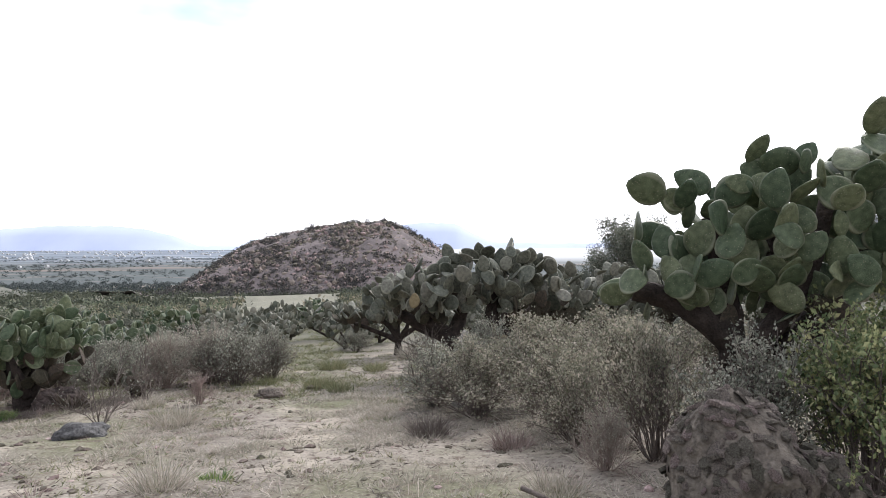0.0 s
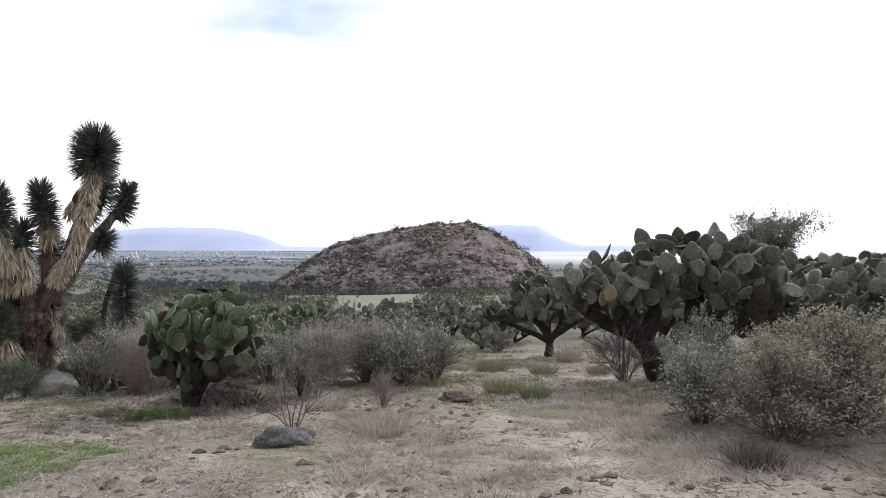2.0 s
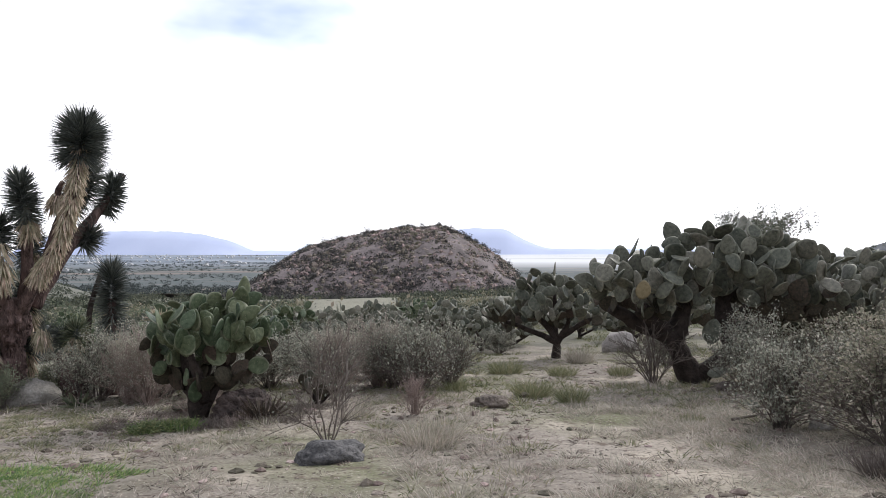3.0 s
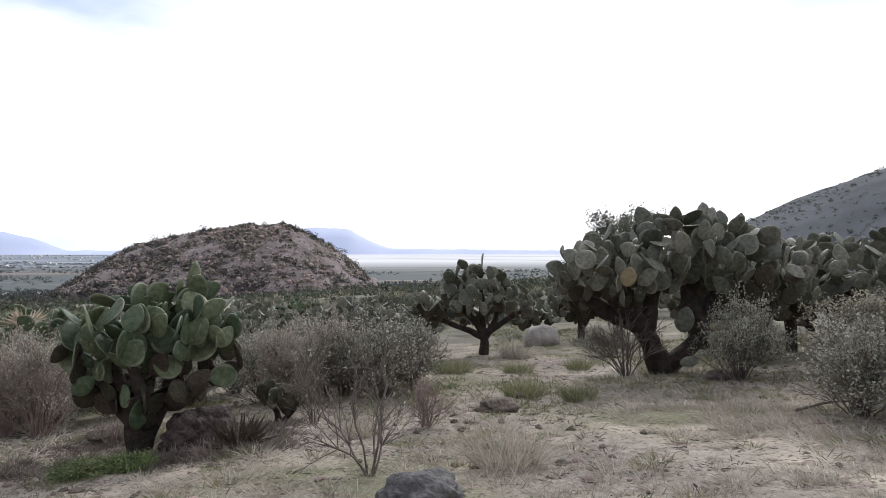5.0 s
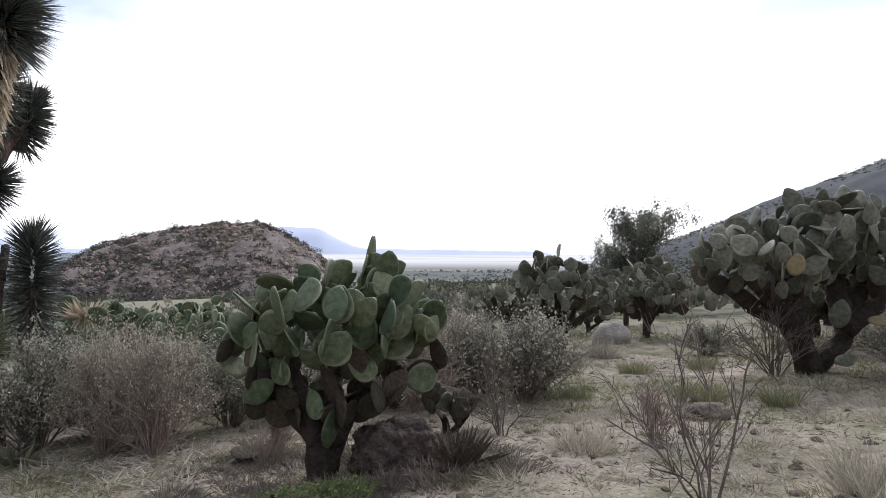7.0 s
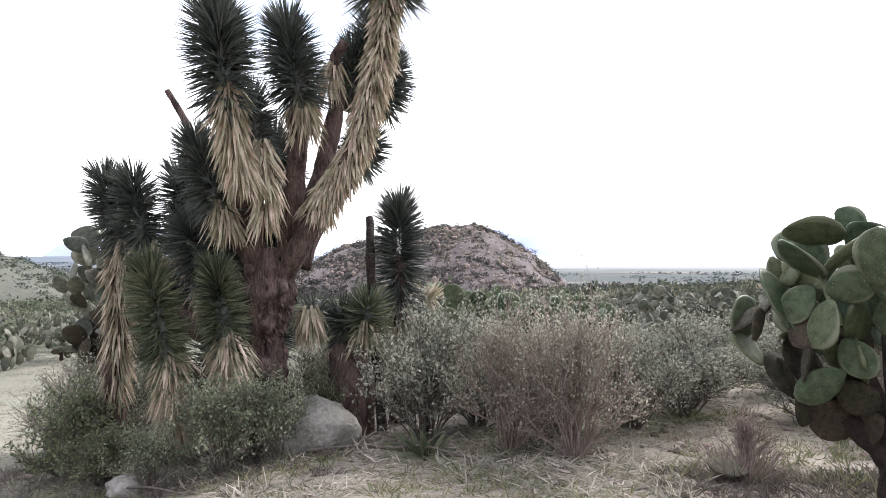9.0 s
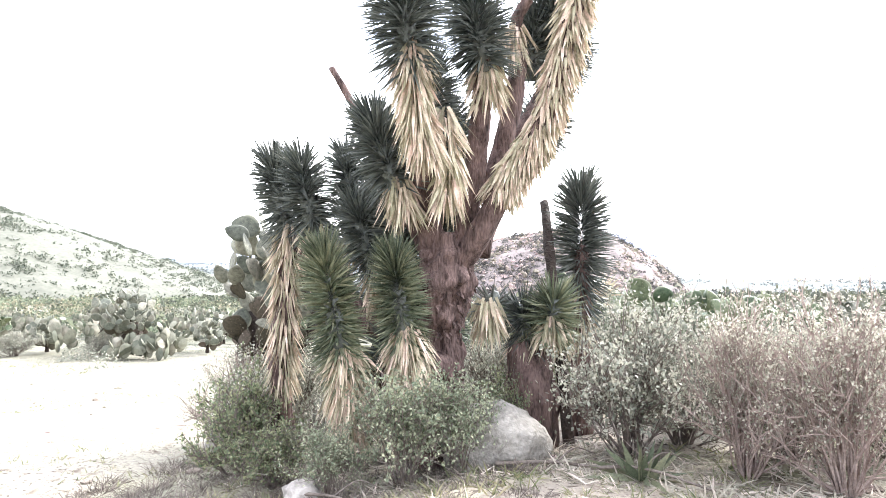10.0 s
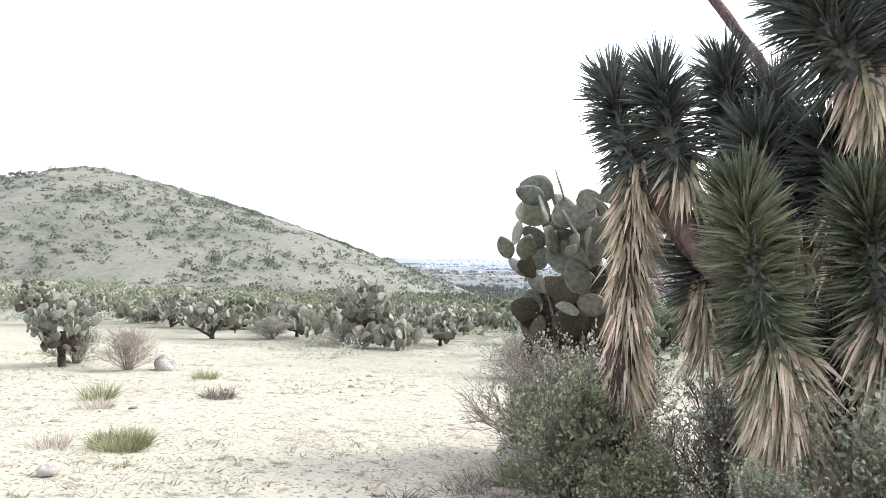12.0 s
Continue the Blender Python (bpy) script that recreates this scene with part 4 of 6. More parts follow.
    heads = [  # foot, tip, reach, leaves, young, skirt path, skirt reach
        ((-13.19, 13.8, 1.25), (-13.34, 13.77, 2.45), 0.4, 760, 0, [(-13.19, 13.8, 1.5), (-13.16, 13.87, 0.95), (-13.1, 13.95, 0.62)], 480),
        ((-12.71, 14.52, 1.42), (-12.95, 14.57, 2.55), 0.38, 700, 0, [(-12.71, 14.52, 1.55), (-12.68, 14.6, 1.2)], 170),
        ((-11.84, 14.87, 2.75), (-11.78, 14.94, 3.8), 0.6, 1300, 0, [(-11.82, 14.87, 3.0), (-11.87, 14.75, 2.2), (-11.98, 14.7, 1.6), (-12.18, 14.63, 0.9), (-12.4, 14.58, 0.56), (-12.6, 14.56, 0.25)], 1900),
        ((-14.95, 14.85, -0.15), (-15.28, 14.9, 0.95), 0.32, 520, 0, [(-14.95, 14.85, 0.0), (-15.0, 14.85, -0.7), (-15.02, 14.85, -1.75)], 620),
        ((-14.6, 14.75, -0.1), (-14.84, 14.78, 0.92), 0.32, 520, 0, [(-14.6, 14.75, 0), (-14.58, 14.75, -0.25)], 60),
        ((-14.26, 15.0, -0.1), (-14.42, 15.08, 1.0), 0.3, 480, 0, [(-14.26, 15.0, 0.0), (-14.22, 15.0, -0.3)], 90),
        ((-13.48, 14.25, 0.3), (-13.95, 14.5, 1.25), 0.36, 620, 0, [(-13.48, 14.25, 0.4), (-13.38, 14.28, 0.12)], 120),
        ((-13.86, 13.97, -1.45), (-14.08, 13.85, -0.08), 0.29, 900, 1, [(-13.86, 13.96, -1.15), (-13.8, 13.98, -1.85)], 680),
        ((-13.35, 14.16, -1.2), (-13.5, 14.12, -0.12), 0.28, 680, 1, [(-13.36, 14.16, -0.95), (-13.28, 14.18, -1.55)], 460),
        ((-12.43, 15.4, -1.25), (-12.52, 15.2, -0.65), 0.33, 300, 0, [(-12.43, 15.4, -1.05), (-12.45, 15.3, -1.2)], 60),
        ((-12.18, 15.2, -1.15), (-12.13, 15.2, -0.5), 0.34, 320, 1, [(-12.18, 15.2, -0.95), (-12.18, 15.15, -1.1)], 90),
        ((-12.42, 15.45, 1.6), (-12.4, 15.6, 2.55), 0.36, 420, 0, [(-12.55, 15.2, 2.05), (-12.6, 15.15, 1.8)], 110),
        ((-12.2, 16.3, 1.7), (-12.05, 16.5, 2.7), 0.38, 520, 0, None, 0),
        ((-12.45, 15.85, 0.95), (-12.2, 15.95, 1.5), 0.4, 420, 0, None, 0),
        ((-13.15, 14.35, 0.9), (-13.3, 14.5, 1.7), 0.34, 380, 0, [(-13.0, 14.2, 1.0), (-12.95, 14.2, 0.5), (-13.0, 14.2, 0.2)], 160),
        ((-12.3, 15.6, 1.9), (-12.1, 15.75, 2.95), 0.4, 480, 0, None, 0),
        ((-13.2, 15.3, 0.6), (-13.45, 15.5, 1.5), 0.4, 420, 0, [(-13.1, 15.2, 0.8), (-13.1, 15.2, 0.3)], 200),
        ((-13.9, 14.8, -0.5), (-14.2, 14.7, 0.4), 0.32, 420, 0, [(-13.9, 14.8, -0.4), (-13.85, 14.8, -0.8)], 140),
        ((-13.4, 15.4, -0.4), (-13.45, 15.75, 0.5), 0.42, 420, 0, [(-13.4, 15.45, -0.3), (-13.4, 15.5, -0.8)], 220),
        ((-13.5, 15.5, -1.4), (-13.5, 15.85, -0.5), 0.42, 420, 0, [(-13.5, 15.5, -1.3), (-13.5, 15.55, -1.7)], 220),
        ((-13.9, 15.5, -0.9), (-14.0, 15.85, 0.1), 0.42, 420, 0, [(-13.9, 15.5, -0.8), (-13.9, 15.5, -1.3)], 200),
        ((-13.95, 15.05, -0.15), (-14.1, 15.15, 0.8), 0.36, 420, 0, [(-13.95, 15.05, 0.0), (-13.9, 15.0, -0.4)], 160),
        ((-13.6, 14.75, -0.45), (-13.75, 14.8, 0.4), 0.34, 420, 0, [(-13.6, 14.72, -0.3), (-13.58, 14.7, -0.7)], 160),
        ((-14.5, 15.1, -1.1), (-14.6, 15.2, -0.2), 0.36, 420, 0, [(-14.5, 15.05, -0.9), (-14.45, 15.0, -1.4)], 200),
        ((-13.6, 14.6, -1.75), (-13.65, 14.55, -0.9), 0.34, 360, 0, [(-13.6, 14.55, -1.6), (-13.55, 14.5, -2.0)], 200),
        ((-12.78, 15.12, -0.9), (-12.7, 15.1, -0.6), 0.3, 40, 0, [(-12.8, 15.05, -0.75), (-12.78, 15.05, -1.0)], 110),
    ]
    for k, (foot, tip, reach, n, young, path, m) in enumerate(heads):
        heart = Soup()
        f0, t0 = np.array(foot) - o, np.array(tip) - o
        tube(heart, np.array([f0 + (t0 - f0) * u for u in (-0.05, 0.2, 0.45, 0.68)]), [0.1, 0.1, 0.085, 0.03], 8, 0.2, k)
        head = part("crown_stem", heart.mesh("crown_stem", YUCCA_LEAF, True), ob)
        part("leaf_rosette", rosette(f0, t0, reach, n, 100 + k, YUCCA_YOUNG if young else YUCCA_LEAF), head, "fresh green sword leaves" if young else "dark green sword leaves")
        if path:
            part("dead_leaf_skirt", skirt([np.array(p) - o for p in path], 0.13 if m > 1500 else (0.13 if young else 0.1), int(m * 1.6), 0.22 if m > 1500 else 0.32, 200 + k), head, "straw-coloured hanging dead leaves")
    stump = Soup()
    tube(stump, curve_points(local(ob, [(-12.45, 15.35, -2.6), (-12.4, 15.35, -1.8), (-12.45, 15.35, -1.2)]), 12), np.linspace(0.34, 0.2, 12), 14, 0.3, 6)
    part("stump", stump.mesh("stump", YUCCA_BARK, True), ob)


build_yucca()


def small_yucca(x, y, top, reach, n, label, with_post):
    ob = thing("yucca", x, y, label, "yucca")
    h = top - ob.location.z
    s = Soup()
    tube(s, curve_points([(0, 0, -0.1), (0.02, 0, h * 0.3), (0, 0, h * 0.7)], 14), np.linspace(0.14, 0.09, 14), 10, 0.3, 4)
    part("trunk", s.mesh("trunk", YUCCA_BARK, True), ob)
    part("leaf_rosette", rosette((0, 0, h * 0.45), (0, 0, h + 0.05), reach, n, 300, YUCCA_LEAF), ob)
    part("dead_leaf_skirt", skirt([(0, 0, h * 0.52), (0, 0, h * 0.36)], 0.08, 170, 0.36, 301), ob)
    if with_post:
        stem(ob, "bare_stalk", [(x - 0.05, y - 0.8, ob.location.z + 0.1), (x - 0.27, y - 0.4, -0.6), (x - 0.46, y + 0.3, 0.3)], 0.06, 0.055, CACTUS_WOOD, label="dead bare stem")
    return ob


small_yucca(-11.95, 16.1, 0.7, 0.42, 800, "single-stemmed young yucca beside a dead stem", True)


def agave(x, y, size, n, label, dead, material, name="agave"):
    ob = thing(name, x, y, label, "agave")
    rnd = np.random.default_rng(int(abs(x * 31 + y * 7)))
    s = Soup()
    a = rnd.uniform(0, 2 * math.pi, n)
    lift = np.radians(rnd.uniform(8, 75, n))
    way = np.column_stack([np.cos(a) * np.cos(lift), np.sin(a) * np.cos(lift), np.sin(lift)])
    base = np.column_stack([np.cos(a) * 0.06, np.sin(a) * 0.06, np.full(n, dead)])
    blades(s, base, way, size * rnd.uniform(0.7, 1.1, n), 0.06, 0.12, rnd)
    part("leaf_rosette", s.mesh("leaf_rosette", material), ob)
    if dead:
        t = Soup()
        tube(t, [(0, 0, -0.05), (0, 0, dead * 0.5), (0, 0, dead + 0.05)], [0.08, 0.07, 0.06], 8, 0.3, 2)
        part("trunk", t.mesh("trunk", YUCCA_BARK, True), ob)
        part("dead_leaf_skirt", skirt([(0, 0, dead + 0.2), (0, 0, dead - 0.1)], 0.05, 140, 0.45, 9), ob)
    return ob


agave(-11.9, 18.2, 0.5, 60, "yucca with withered straw-coloured leaves", 1.6, YUCCA_DEAD, "yucca")
agave(-6.9, 11.75, 0.5, 70, "dark withered agave low beside the boulder", 0, PAD_OLD)
agave(-11.3, 14.0, 0.42, 26, "small green agave under the shrub", 0, YUCCA_YOUNG)


# ---- shrubs ----
def shrub_parts(seed, r, h, stems, twig_mat, leaf_mat, leaf_n, leaf_size, thick=0.011, top_heavy=0.5, branches="brushwood", low=12):
    rnd = np.random.default_rng(seed)
    wood, fol = Soup(), Soup()
    spots = []
    for k in range(stems):
        a = rnd.uniform(0, 2 * math.pi)
        el, full = math.radians(rnd.uniform(low, 85)), rnd.uniform(0.75, 1.05)
        end = np.array([math.cos(a) * math.cos(el) * r * full, math.sin(a) * math.cos(el) * r * full, (0.12 + 0.88 * math.sin(el)) * h * full])
        midp = end * np.array([0.42, 0.42, 0.55]) + rnd.normal(0, 0.06, 3) * r
        foot = np.array([math.cos(a), math.sin(a), 0]) * 0.07 * r - np.array([0, 0, 0.04])
        p = curve_points([foot, midp, end], 7)
        p[1:] += rnd.normal(0, 0.012, (6, 3)) * h
        tube(wood, p, np.linspace(thick, thick * 0.4, 7), 4, cap=False)
        spots.append(p[3:])
        for j in range(7):
            i = rnd.integers(2, 6)
            way = unit((p[i] - p[i - 1]) * 1.0 / max(np.linalg.norm(p[i] - p[i - 1]), 1e-6) + rnd.normal(0, 0.6, 3) + np.array([0, 0, 0.35]))
            ln = h * rnd.uniform(0.18, 0.42)
            q = np.array([p[i], p[i] + way * ln * 0.5 + rnd.normal(0, 0.02, 3), p[i] + way * ln + rnd.normal(0, 0.04, 3)])
            tube(wood, q, [thick * 0.5, thick * 0.4, thick * 0.22], 3, cap=False)
            spots.append(np.array([q[0] * 0.4 + q[1] * 0.6, q[1], (q[1] + q[2]) / 2, q[2]]))
            for _ in range(3):
                u = rnd.uniform(0.3, 1)
                b0 = q[0] * (1 - u) + q[2] * u
                w2 = unit(way + rnd.normal(0, 0.7, 3) + np.array([0, 0, 0.2]))
                e = b0 + w2 * ln * rnd.uniform(0.25, 0.55)
                tube(wood, np.array([b0, (b0 + e) / 2 + rnd.normal(0, 0.008, 3), e]), [thick * 0.3, thick * 0.25, thick * 0.16], 3, cap=False)
                spots.append(np.array([(b0 + e) / 2, e]))
    out = [(branches, wood.mesh(branches, twig_mat))]
    if leaf_n:
        spots = np.concatenate(spots)
        w = np.clip(spots[:, 2] / h, 0.05, 1) ** top_heavy
        pick = rnd.choice(len(spots), leaf_n, p=w / w.sum())
        leaves(fol, spots[pick] + rnd.normal(0, 0.028, (leaf_n, 3)) * max(1, h), leaf_size, rnd)
        out.append(("foliage", fol.mesh("foliage", leaf_mat)))
    return out


def shrub_thing(parts, x, y, label, group="shrubs", name="shrub", turn=0.0, s=(1, 1, 1)):
    ob = thing(name, x, y, label, "shrub", group)
    for n, me in parts:
        part(n, me, ob)
    ob.rotation_euler = (0, 0, turn)
    ob.scale = s
    return ob


KIND = {
    "olive": shrub_parts(1, 0.95, 1.15, 36, TWIG_GREY, LEAF_TIP, 6200, 0.04, 0.012, 1.8),
    "olive2": shrub_parts(2, 1.0, 1.1, 34, TWIG_GREY, LEAF_TIP, 5400, 0.04, 0.012, 2.0),
    "grey": shrub_parts(3, 0.95, 1.1, 38, TWIG_GREY, LEAF_GREY, 8500, 0.038),
    "grey2": shrub_parts(4, 0.9, 1.0, 40, TWIG_GREY, LEAF_GREY, 6000, 0.038),
    "twiggy": shrub_parts(5, 0.85, 1.15, 50, TWIG_PINK, LEAF_FUZZ, 7500, 0.026, 0.011, 1.0),
    "dark": shrub_parts(6, 0.9, 1.1, 46, TWIG_GREY, LEAF_GREY, 3000, 0.046, 0.012, 1.2),
    "green": shrub_parts(7, 0.85, 1.0, 22, TWIG_GREY, LEAF_GREEN, 5200, 0.046),
    "herb": shrub_parts(8, 0.62, 0.75, 26, TWIG_GREY, LEAF_HERB, 4000, 0.03, 0.005, 0.5, low=20),
    "greenherb": shrub_parts(9, 0.7, 0.75, 40, TWIG_GREY, LEAF_SOFT, 4600, 0.04, low=15),
}
LABEL = {"olive": "dense olive-leaved dry shrub on the slope", "olive2": "dense olive-leaved dry shrub on the slope", "grey": "grey-green leafy shrub with bare twigs", "grey2": "dusty grey shrub with sparse leaves", "twiggy": "nearly leafless reddish twiggy shrub",
         "dark": "dark brittle thicket of bare stems", "green": "fresh green leafy bush by the cactus", "herb": "low silvery leafy herb below the yucca", "greenherb": "low soft green bush by the track"}
BUSHES = [  # kind, x, y, scale across, scale up
    ("dark", -5.0, 15.3, 1.05, 1.15), ("twiggy", -6.0, 16.2, 1.1, 1.2), ("grey", -7.0, 15.8, 1.1, 1.0), ("grey", -8.4, 16.2, 1.2, 1.0), ("dark", -4.4, 16.2, 0.8, 1.1), ("grey2", -9.5, 17.2, 1.2, 1.0), ("dark", -5.6, 16.0, 0.95, 1.05), ("twiggy", -6.7, 15.3, 0.9, 1.1), ("grey", -5.1, 17.4, 0.9, 0.9), ("grey2", -6.4, 18.2, 1.2, 0.9), ("grey", -7.8, 17.6, 1.0, 1.0),
    ("olive", 0.5, 9.3, 1.1, 0.85), ("olive2", 1.6, 8.1, 1.0, 0.95), ("grey2", -0.1, 10.4, 1.0, 0.95), ("olive", 1.5, 10.2, 1.2, 1.1), ("olive2", 2.6, 9.2, 1.2, 1.15), ("olive", 1.5, 6.95, 0.75, 0.75), ("olive", 3.0, 11.5, 1.3, 1.1),
    ("grey", 2.7, 5.5, 0.8, 1.0), ("green", 3.5, 5.3, 0.9, 1.1), ("green", 3.3, 4.9, 1.0, 1.15), ("green", 4.0, 5.8, 1.1, 1.3), ("olive2", 2.1, 6.2, 0.75, 1.1), ("green", 2.9, 3.6, 0.7, 0.9), ("twiggy", 1.5, 5.9, 0.4, 0.5),
    ("grey", 0.9, 14.0, 0.95, 1.15), ("olive2", 2.3, 13.0, 1.2, 1.15), ("dark", 1.6, 12.2, 0.9, 0.9),
    ("grey2", -10.1, 14.9, 0.95, 1.1), ("grey", -10.9, 15.6, 1.0, 1.1), ("twiggy", -9.9, 13.95, 0.9, 1.15), ("grey", -11.4, 14.75, 1.0, 1.15), ("twiggy", -10.5, 14.3, 0.8, 1.1), ("grey", -9.2, 15.2, 0.8, 0.9),
    ("herb", -13.2, 13.75, 1.1, 1.15), ("herb", -12.8, 14.0, 0.9, 1.1), ("herb", -13.75, 13.45, 0.75, 0.7), ("greenherb", -14.6, 13.95, 0.7, 0.65), ("greenherb", -15.3, 14.5, 1.0, 1.15), ("dark", -15.7, 15.3, 0.8, 0.95), ("greenherb", -16.0, 15.8, 1.0, 1.3), ("twiggy", -16.5, 16.3, 1.0, 1.0), ("grey2", -15.3, 15.6, 0.9, 1.1), ("dark", -14.35, 14.95, 0.7, 0.85), ("dark", -13.9, 15.5, 0.7, 0.95), ("dark", -13.15, 16.3, 0.8, 1.0), ("dark", -12.75, 15.9, 0.6, 0.9), ("greenherb", -12.6, 15.0, 0.6, 0.9),
    ("grey2", -3.3, 24.0, 0.9, 0.7), ("olive", -5.6, 20.0, 0.8, 0.7), ("grey2", -8.0, 20.0, 1.2, 0.9), ("grey", -10.0, 22.0, 1.2, 1.0), ("dark", -12.5, 21.0, 1.0, 1.0), ("grey2", 1.0, 19.5, 1.0, 0.7), ("dark", 3.0, 16.5, 1.0, 0.9), ("grey", 4.6, 15.0, 1.2, 1.0), ("olive", 5.5, 12.6, 1.4, 1.2),
    ("grey2", -29.6, 17.6, 1.0, 0.9), ("twiggy", -27.6, 17.8, 0.9, 0.8), ("grey2", -31.5, 29.0, 1.0, 0.8), ("grey", -35.5, 28.5, 1.2, 0.8), ("grey2", -24.0, 30.5, 1.2, 0.9), ("grey", -20.5, 23.5, 1.0, 0.9),
]
MADE = {}
brnd = random.Random(12)
for kind, x, y, s, h in BUSHES:
    m = Matrix.Translation((x, y, lie(x, y))) @ Matrix.Rotation(brnd.uniform(0, 6.28), 4, "Z")
    if kind in MADE:
        o = copy_thing(MADE[kind], m)
        o.scale = (s, s, h)
    else:
        MADE[kind] = shrub_thing(KIND[kind], x, y, LABEL[kind], "shrubs", "shrub", brnd.uniform(0, 6.28), (s, s, h))

# bare twig plants
shrub_thing(shrub_parts(21, 0.7, 1.4, 7, TWIG_GREY, LEAF_GREY, 90, 0.035, 0.011), -5.5, 10.15, "sparse leafless twig plant beside a flat rock", "bare plants", "dry_plant")
shrub_thing(shrub_parts(22, 0.4, 1.1, 8, TWIG_GREY, LEAF_GREY, 90, 0.05, 0.011), -6.1, 13.0, "thin dry stalks with curled leaves", "bare plants", "dry_plant")
shrub_thing(shrub_parts(23, 0.5, 0.55, 24, TWIG_PINK, GRASS_DRY, 0, 0.03, 0.008), -4.7, 12.2, "brown dried-up weed on bare soil", "bare plants", "dry_plant")
shrub_thing(shrub_parts(24, 0.9, 1.3, 16, TWIG_GREY, LEAF_DARK, 40, 0.04, 0.016), -0.25, 15.8, "spray of bare grey stems under the cactus", "bare plants", "dry_plant")
shrub_thing(shrub_parts(25, 0.35, 0.45, 26, TWIG_PINK, GRASS_DRY, 0, 0.03, 0.007), -8.55, 13.6, "brown dried-up weed on bare soil", "bare plants", "dry_plant")


# ---- the pepper tree ----
def pepper_tree(x, y, h, r):
    ob = thing("tree", x, y, "grey-green pepper tree with a wispy drooping crown", "tree")
    rnd = np.random.default_rng(77)
    wood, fol = Soup(), Soup()
    tube(wood, curve_points([(0, 0, -0.2), (0.1, 0, 1.4), (-0.1, 0, 2.6)], 10), np.linspace(0.28, 0.18, 10), 9, 0.2, 1)
    for k in range(34):
        a = rnd.uniform(0, 2 * math.pi)
        rr = r * rnd.uniform(0.15, 1) ** 0.6
        end = np.array([math.cos(a) * rr, math.sin(a) * rr, h * rnd.uniform(0.38, 1.0) - 0.25 * rr])
        p = curve_points([(0, 0, 1.9), end * np.array([0.4, 0.4, 0.75]), end], 9)
        bough = Soup()
        tube(bough, p, np.linspace(0.07, 0.015, 9), 5, cap=False)
        part("limb", bough.mesh("limb", TWIG_GREY), ob)
        for i in range(4, 9):
            for c in range(5):
                o = p[i] + rnd.normal(0, 0.3, 3)
                n = 52
                drop = rnd.uniform(0, 1, n)
                at = o + rnd.normal(0, 0.14, (n, 3)) + np.column_stack([np.zeros(n), np.zeros(n), -drop * rnd.uniform(0.2, 0.9)])
                leaves(fol, at, 0.11, rnd)
    part("trunk", wood.mesh("trunk", CACTUS_WOOD, True), ob)
    part("crown", fol.mesh("crown", LEAF_TREE), ob)


pepper_tree(12.1, 42.5, 7.1, 3.5)


# ---- rocks ----
def rock_mesh(seed, sx, sy, sz, amp, material, detail=4, freq=1.6, crack=0.0):
    bm = bmesh.new()
    bmesh.ops.create_icosphere(bm, subdivisions=detail, radius=1)
    off = Vector((seed * 3.1, seed * 1.7, seed))
    for v in bm.verts:
        d = 1 + amp * noise.noise(v.co * freq + off) + amp * 0.5 * noise.noise(v.co * freq * 2.6 + off) + amp * 0.18 * noise.noise(v.co * freq * 8 + off)
        if crack:
            d -= crack * max(0, 0.22 - noise.voronoi(v.co * 2.8 + off)[0][1] + noise.voronoi(v.co * 2.8 + off)[0][0])
        v.co = Vector((v.co.x * sx, v.co.y * sy, v.co.z * sz)) * d
        if v.co.z < -0.35 * sz:
            v.co.z = -0.35 * sz + (v.co.z + 0.35 * sz) * 0.3
    me = bpy.data.meshes.new("rock")
    bm.to_mesh(me)
    bm.free()
    me.materials.append(material)
    me.polygons.foreach_set("use_smooth", np.ones(len(me.polygons), bool))
    return me


def rock(x, y, sx, sy, sz, seed, label, material=ROCK, up=0.3, amp=0.25, turn=0.0, detail=4, crack=0.0, name="boulder", group="rocks"):
    ob = new(name, rock_mesh(seed, sx, sy, sz, amp, material, detail, crack=crack))
    ob.location, ob.rotation_euler = (x, y, lie(x, y) + up * sz), (0, 0, turn)
    return tagged(ob, label, "rock", group)


rock(-7.4, 12.25, 0.44, 0.38, 0.36, 3, "dark reddish boulder under the prickly pear", ROCK_DARK, 0.26, 0.3, 0.2, 5, 0.5)
rock(-5.2, 9.05, 0.36, 0.24, 0.17, 5, "flat grey stone half sunk in the soil", ROCK_GREY, 0.2, 0.3, 0.5, name="stone")
rock(-3.55, 13.0, 0.3, 0.18, 0.13, 6, "pale flat stone lying on grass", ROCK, 0.3, 0.3, 0.1, name="stone")
rock(-12.6, 14.5, 0.48, 0.42, 0.44, 8, "pale smooth boulder at the foot of the yucca", ROCK_PALE, 0.32, 0.16, 0.4)


def flake_mesh(seed):
    """A thin broken slab with uneven edges."""
    rnd = random.Random(seed)
    n = 7
    ring = [(math.cos(k * 6.283 / n) * rnd.uniform(0.6, 1.1), math.sin(k * 6.283 / n) * rnd.uniform(0.4, 0.8)) for k in range(n)]
    s = Soup()
    s.add([(x, y, 0.0) for x, y in ring] + [(x * 0.86, y * 0.86, 0.24 + 0.1 * x) for x, y in ring] + [(0, 0, 0.3)],
          [(k, (k + 1) % n, n + (k + 1) % n, n + k) for k in range(n)] + [(n + k, n + (k + 1) % n, 2 * n) for k in range(n)])
    return s.mesh("rock_flake", ROCK_FLAKE)


FLAKES = [flake_mesh(k) for k in range(5)]


